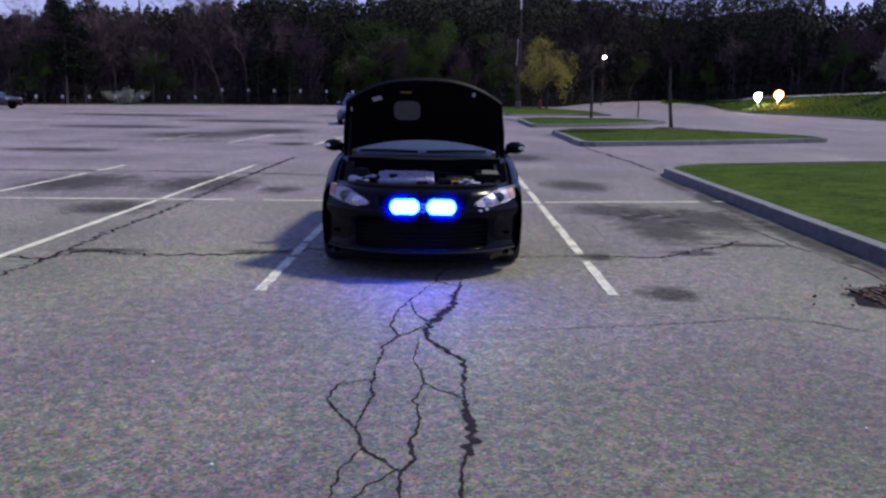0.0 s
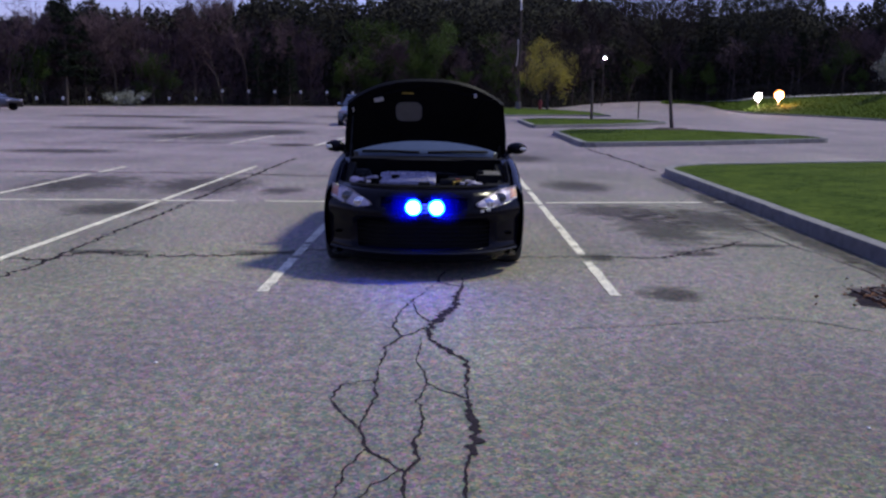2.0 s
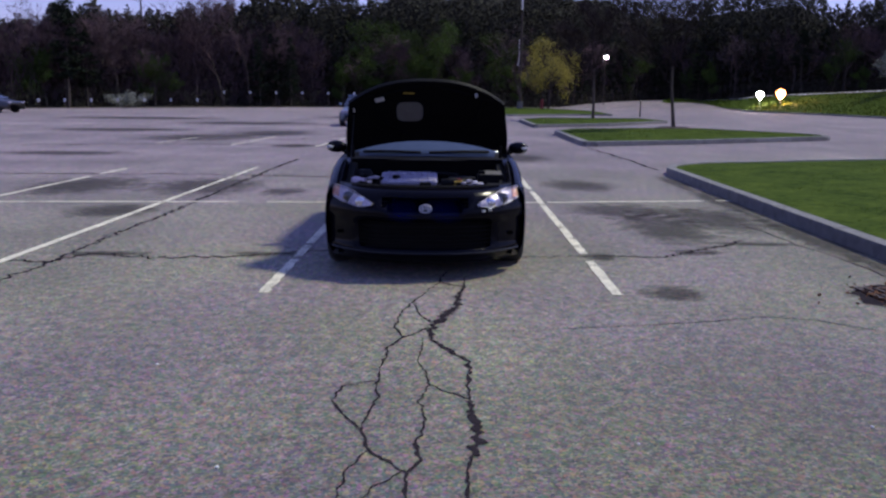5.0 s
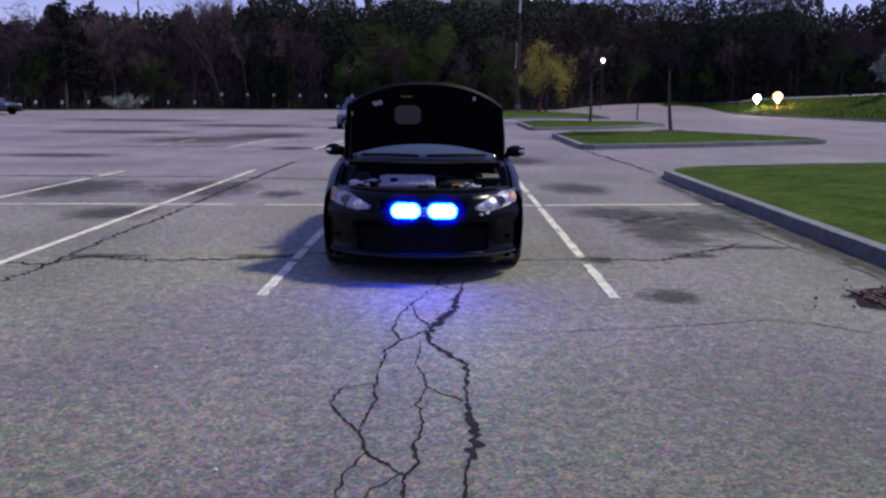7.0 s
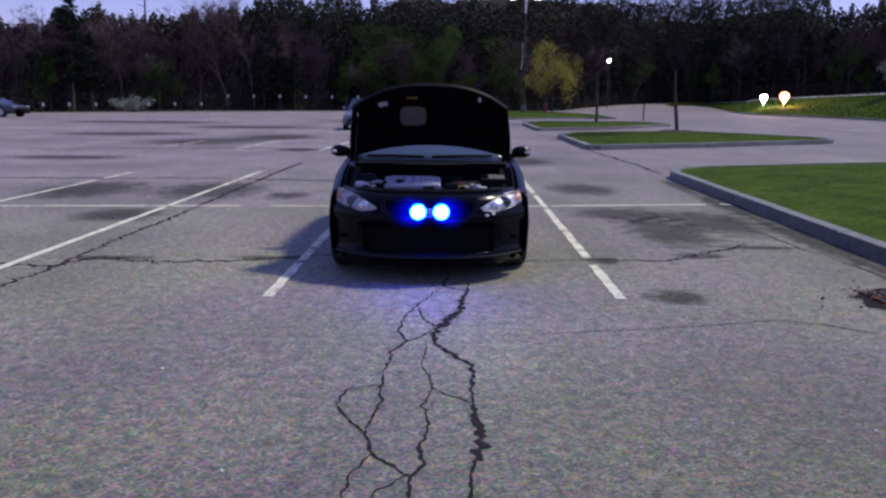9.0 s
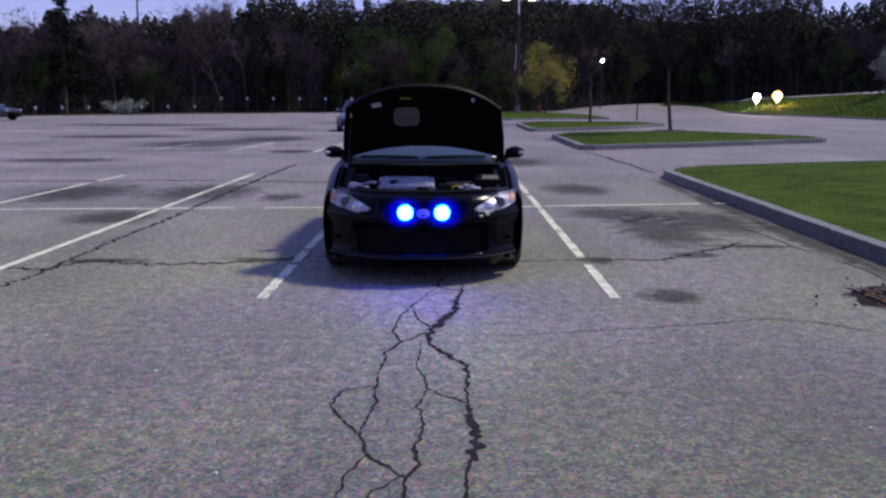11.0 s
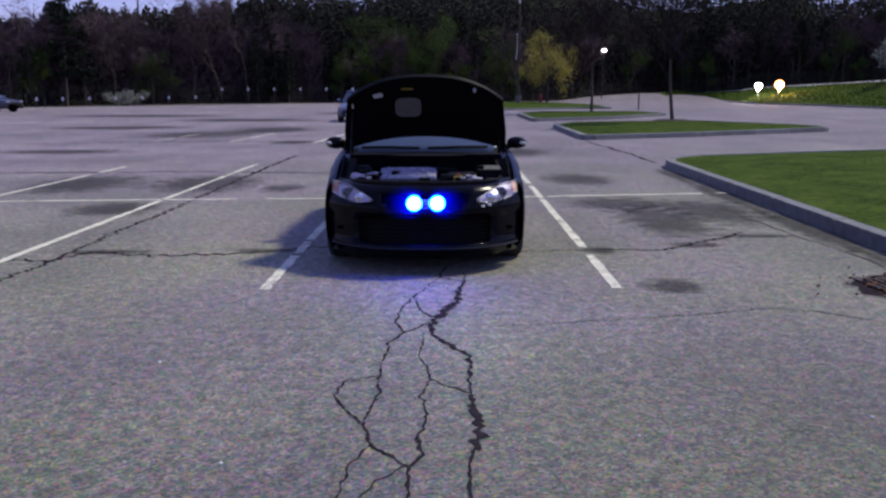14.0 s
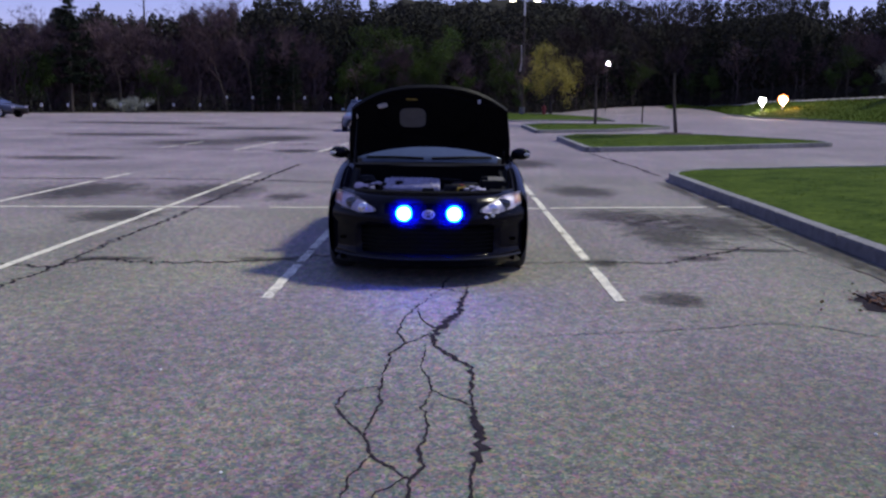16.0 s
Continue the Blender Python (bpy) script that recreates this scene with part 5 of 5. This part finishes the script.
# single trees and shrubs on the lot
def round_tree(seed, height, r, label, leaf):
    """A small tree with a full round crown: clumps of leaves at the ends of forking limbs."""
    rng = random.Random(seed)
    tree = thing("small_tree", label, "tree")
    segs, cs = [(Vector((0, 0, 0)), Vector((0.05, 0, height * 0.34)), 0.11, 0.085)], []
    mid = Vector((0.1, 0, height * 0.60))
    for k in range(64):
        a, up = rng.uniform(0, math.tau), rng.uniform(-0.9, 1.0)
        f = rng.uniform(0.35, 1.0) ** 0.5 * (1.0 + 0.22 * math.sin(3 * a + 5 * up))
        tip = mid + Vector((math.cos(a) * math.sqrt(1 - up * up) * r, math.sin(a) * math.sqrt(1 - up * up) * r, up * height * 0.38)) * f
        fork = Vector((0.05, 0, height * 0.34)).lerp(tip, 0.45) + Vector((rng.gauss(0, .1), rng.gauss(0, .1), 0.25))
        segs += [(Vector((0.05, 0, height * rng.uniform(0.26, 0.42))), fork, 0.035, 0.022), (fork, tip, 0.022, 0.007)]
        spread = rng.uniform(0.22, 0.42)
        for _ in range(rng.randint(50, 150)):
            cs.append((tip + Vector((rng.gauss(0, spread), rng.gauss(0, spread), rng.gauss(0, spread * 1.15))), rng.uniform(0.5, 1.4)))
    data_part("trunk", *limb_mesh(segs, 6), BARK, tree)
    data_part("crown", *quads(rng, cs, 0.075), leaf, tree)
    return tree


yt = round_tree(409, 6.1, 2.4, "small round tree with yellow-green spring leaves on a grass island", YELLOW_LEAF)
yt.matrix_world = pose(9.3, 83.0, 0.1)
t1 = bare_tree(412, 5.9, "young bare tree on a kerbed grass island", BARK, "young trees on the islands", 4, DARK_TWIG)
t1.matrix_world = pose(8.85, 34.0, 0.20, 0, -1.0, 40)
t2 = bare_tree(415, 6.8, "slim bare tree on a narrow grass island", BARK, "young trees on the islands", 4, DARK_TWIG)
t2.matrix_world = pose(8.35, 50.6, 0.14, 0, -1.0, 130)
ring = cyl(0.75, 0.06, (8.85, 34.0, 0.275), seg=24, r2=0.55)
tagged(part("mulch_ring", ring, MULCH), "dark mulch ring round a young tree", "mulch")
shrub(431, 2.05, 1.5, "pale grey-green blossoming shrub at the lot's edge", BLOSSOM, pose(-28.9, 75.6, -0.02), 3600)
wt = leafy(433, 4.3, "small tree in pale blossom on the grass bank", BLOSSOM, 60, 0.09, "blossom_tree", "", 0.1)
wt.matrix_world = pose(39.0, 76.0, 1.95) @ Matrix.Scale(0.85, 4)


# ---- lamps, signs, small street things ----
def lot_lamp(x, y):
    lamp = thing("lot_lamp", "tall steel lot lamp with two lit heads", "street lamp", m=pose(x, y, 0.1))
    part("base", cyl(0.28, 0.7, (0, 0, 0.35), seg=16), GRANITE, lamp)
    # lamplight on the pole's top put into the colour: white above, dark below
    part("pole", cyl(0.10, 10.4, (0, 0, 5.9), seg=12, r2=0.07), BARK, lamp)
    part("pole_top", cyl(0.085, 1.5, (0, 0, 10.15), seg=12), SIGN_WHITE, lamp, "upper pole painted pale for its lamps' light")
    part("arm", box((2.0, 0.08, 0.08), (0, 0, 10.85), 0.02), GALV, lamp)
    for s in (-1, 1):
        hd = part("lamp_head", box((0.75, 0.40, 0.18), (s * 1.2, 0, 10.85), 0.05), GALV, lamp)
        part("diffuser", box((0.60, 0.32, 0.05), (s * 1.2, 0, 10.74), 0.015), LAMP_POLE, hd, "glowing lamp glass")


lot_lamp(6.6, 84.0)


def path_lamp(x, y, h):
    lamp = thing("path_lamp", "bright white lamp on a slim post before the wood", "street lamp", m=pose(x, y, 0))
    part("post", tube([(0, 0, 0), (0, 0, h - 0.35), (0.06, 0, h - 0.2)], 0.06, 8, 0.045), BARK, lamp)
    hd = part("lamp_head", cyl(0.30, 0.16, (0.10, 0, h + 0.26), seg=18, r2=0.12), GALV, lamp)
    part("globe", ball(0.13, (0.10, 0, h), (1.2, 1.0, 0.9)), LAMP_WHITE, hd, "glowing white globe", smooth=True)
    part("bracket", box((0.10, 0.06, 0.34), (-0.20, 0, h - 0.28), 0.02), GALV, hd)


path_lamp(17.4, 99.0, 5.72)


def flood(bearing, k, glass, label):
    x, y, z = bank_at(bearing, k)
    lamp = thing("ground_floodlight", label, "floodlight", "lit floodlights on the bank", pose(x, y, z - 0.03))
    # the lamp's glare on the stake is put into its white
    part("stake", cyl(0.05, 0.62, (0, 0, 0.31), seg=10), SIGN_WHITE, lamp, "white stake")
    hd = part("housing", ball(0.33, (0, 0.14, 1.02), (1.0, 0.5, 0.9)), GALV, lamp, smooth=True)
    # a lantern that widens upwards from its neck
    prof = [(0.055, 0.50), (0.10, 0.62), (0.19, 0.76), (0.29, 0.90), (0.335, 1.04), (0.30, 1.18), (0.19, 1.28), (0.001, 1.32)]
    part("lens", sheet(lambda a, i: (prof[int(i)][0] * math.cos(a), prof[int(i)][0] * 0.8 * math.sin(a) - 0.10, prof[int(i)][1]), [q * math.tau / 20 for q in range(21)], list(range(8))), glass, hd, "glowing glass that narrows to its neck", smooth=True)
    if glass is LAMP_WARM:
        # added glowing ball for the orange halo round this lamp
        part("halo_ball", ball(0.48, (0.08, 0.18, 1.08), (1.05, 0.4, 0.95)), HALO_ORANGE, hd, "added orange ball glowing as the lamp's halo", smooth=True)


flood(0.3575, 1.10, LAMP_WHITE, "white-lit floodlight on a short stake in the grass bank")
flood(0.3815, 1.10, LAMP_WARM, "warm-lit floodlight on a short stake in the grass bank")


def stall_sign(x, y, h, r):
    s = thing("stall_sign", "small white sign on a thin post at the lot's edge", "sign", "signs along the lot's edge", pose(x, y, -0.02))
    part("post", box((0.05, 0.04, h), (0, 0, h / 2), 0.008), BARK, s)
    part("plate", box((2 * r * 0.72, 0.02, 1.9 * r), (0, -0.035, h - r), 0.008), SIGN_WHITE, s)


for k in range(7):
    y = 66 + 2.25 * k
    stall_sign(0.06 + (-0.4885 + 0.0313 * k) * y, y, 0.82, 0.14)
for k in range(6):
    y = 82 + 1.2 * k
    stall_sign(0.06 + (-0.2690 + 0.0306 * k) * y, y, 1.56, 0.14)

bol = thing("marker_post", "slim dark steel marker post by the island", "post", m=pose(13.35, 60.8, 0))
part("tube", cyl(0.05, 1.15, (0, 0, 0.575), seg=12), BARK, bol)
part("cap", ball(0.055, (0, 0, 1.15), (1, 1, 0.5), seg=10), GALV, bol)

hyd = thing("fire_hydrant", "dull red fire hydrant in the grass under the yellow tree", "hydrant", m=pose(8.6, 82.5, 0.12))
part("barrel", cyl(0.15, 0.75, (0, 0, 0.37), seg=14), RED_IRON, hyd)
part("bonnet", ball(0.17, (0, 0, 0.76), (1, 1, 0.8), seg=12), RED_IRON, hyd)
for s in (-1, 1):
    part("outlet", cyl(0.07, 0.12, (s * 0.18, 0, 0.52), (0, 90, 0), 10), RED_IRON, hyd)


def catch_basin(x, y):
    g = thing("catch_basin", "rusty storm drain grate sunk in broken asphalt", "drain grate", m=pose(x, y, 0.004, 0, 0, 4), kind="structure")
    r = random.Random(12)
    edge = [(math.cos(k * math.tau / 26) * r.uniform(0.44, 0.56), math.sin(k * math.tau / 26) * r.uniform(0.42, 0.52)) for k in range(26)]
    part("broken_edge", poly(edge, 0.0006), CRACK, g, "dark broken asphalt round the grate")
    # flat near-black sheet: the shade of the pit put into the colour
    part("pit_shade", box((0.66, 0.66, 0.01), (0, 0, 0.0)), CAVITY, g)
    for sx, sy, ax, ay in ((0.72, 0.05, 0, 0.335), (0.72, 0.05, 0, -0.335), (0.05, 0.62, 0.335, 0), (0.05, 0.62, -0.335, 0)):
        part("frame_bar", box((sx, sy, 0.012), (ax, ay, 0.010), 0.003), GRATE, g)
    for k in range(9):
        part("bar", box((0.035, 0.62, 0.02), (-0.28 + k * 0.07, 0, 0.012), 0.004), GRATE, g)


catch_basin(3.70, 6.42)
stain(1.80, 6.52, 0.26, 0.24, 1)
STAINS = ((3.96, 6.6, 0.16, 1.5), (3.98, 9.3, 0.20, 1.7), (4.0, 12.3, 0.22, 1.7), (4.02, 15.0, 0.20, 1.2), (2.55, 9.95, 0.50, 1.25), (2.35, 11.3, 0.75, 0.75), (3.35, 10.6, 0.6, 1.1), (3.3, 8.8, 0.42, 0.12), (2.5, 8.28, 0.26, 0.16), (2.2, 14.4, 0.62, 0.95),
          (-4.3, 10.75, 0.62, 0.62), (-5.9, 13.6, 0.85, 1.35), (-3.95, 13.7, 0.95, 1.3), (-2.55, 13.0, 0.35, 0.5), (-3.25, 7.85, 0.42, 0.13), (-1.75, 7.95, 0.35, 0.10),
          (-8.2, 28.0, 1.9, 2.4), (-6.6, 31.5, 1.5, 2.4), (-4.5, 24.2, 0.6, 0.9), (-13, 33, 3.0, 1.6), (-10, 41, 3.5, 2.2), (-17, 47, 5, 2.5), (-5, 52, 4, 2.5), (1.5, 8.0, 0.16, 0.2),
          (3.55, 6.45, 0.36, 0.34), (-0.2, 22.0, 1.3, 1.6), (-9.5, 20.5, 1.6, 0.8), (1.6, 20.5, 0.8, 1.4))
for q, (x, y, rx, ry) in enumerate(STAINS):
    stain(x, y, rx, ry, q + 2)


def litter():
    """Loose pale chips on the asphalt."""
    r = random.Random(9)
    for x, y in ((2.05, 3.83), (2.6, 3.5), (1.4, 3.9), (-1.6, 4.6), (0.9, 3.6), (-0.9, 3.3)):
        s = r.uniform(0.006, 0.011)
        bm = ball(s, (x, y, s * 0.5), (1, 1.2, 0.7), seg=6)
        tagged(part("stone_chip", bm, SIGN_WHITE), "pale loose stone chip on the asphalt", "stone", "loose stone chips")


litter()


def drain_leaves():
    """Dry leaves washed up round the drain."""
    r = random.Random(31)
    cs = [(Vector((3.68 + r.gauss(0, 0.23), 6.43 + r.gauss(0, 0.21), 0.020 + r.uniform(0, 0.010))), r.uniform(0.6, 1.4)) for _ in range(300)]
    tagged(data_part("dry_leaves", *quads(r, cs, 0.022, 0.2), DRY_LEAF), "dry brown leaves washed up round the drain", "leaves", kind="stuff")


drain_leaves()


# ---- the strobes' pattern: which of the three emitters of each head face forward (0 inner, 1 middle, 2 outer) ----
PATTERN = [(0.0, "012"), (0.2, "1"), (0.4, "01"), (0.8, "1"), (1.0, "01"), (1.3, "0"), (2.4, "012"), (2.7, "0"), (2.9, "012"), (3.2, ""), (3.5, "012"), (3.8, ""), (4.0, "012"),
           (4.3, ""), (4.6, "012"), (4.9, ""), (5.1, "012"), (5.4, ""), (5.7, "1"), (6.0, ""), (6.3, "1"), (6.6, "012"), (7.2, "1"), (7.4, ""), (7.7, "1"), (8.0, ""), (8.2, "0"), (8.5, ""), (8.8, "0"), (9.1, ""),
           (9.4, "0"), (9.7, ""), (10.0, "0"), (10.3, "01"), (10.6, "012"), (11.0, "1"), (11.4, "0"), (11.7, ""), (11.9, "0"), (12.2, "01"), (12.4, "012"), (13.1, ""), (13.3, "2"), (13.6, "1"), (13.9, "0"), (14.2, ""),
           (14.4, "0"), (14.7, "01"), (14.9, "012"), (15.5, ""), (15.8, "2")]


def motions():
    for k, em in emitters:
        at = em.location.copy()
        rows, was = [], None
        for t, lit in PATTERN:
            a = 0 if str(k) in lit else 180
            if was is None:
                rows.append((t, pose(*at, a)))
            elif a != was:
                # it swings round in the tenth of a second before
                for i, f in ((3, 0.0), (2, 1 / 3), (1, 2 / 3), (0, 1.0)):
                    rows.append((t - i / 30, pose(*at, was + (a - was) * f)))
            was = a
        rows.append((16.0 + 1 / 30, pose(*at, was)))
        rows.sort(key=lambda r: r[0])
        walk(em, rows)


motions()
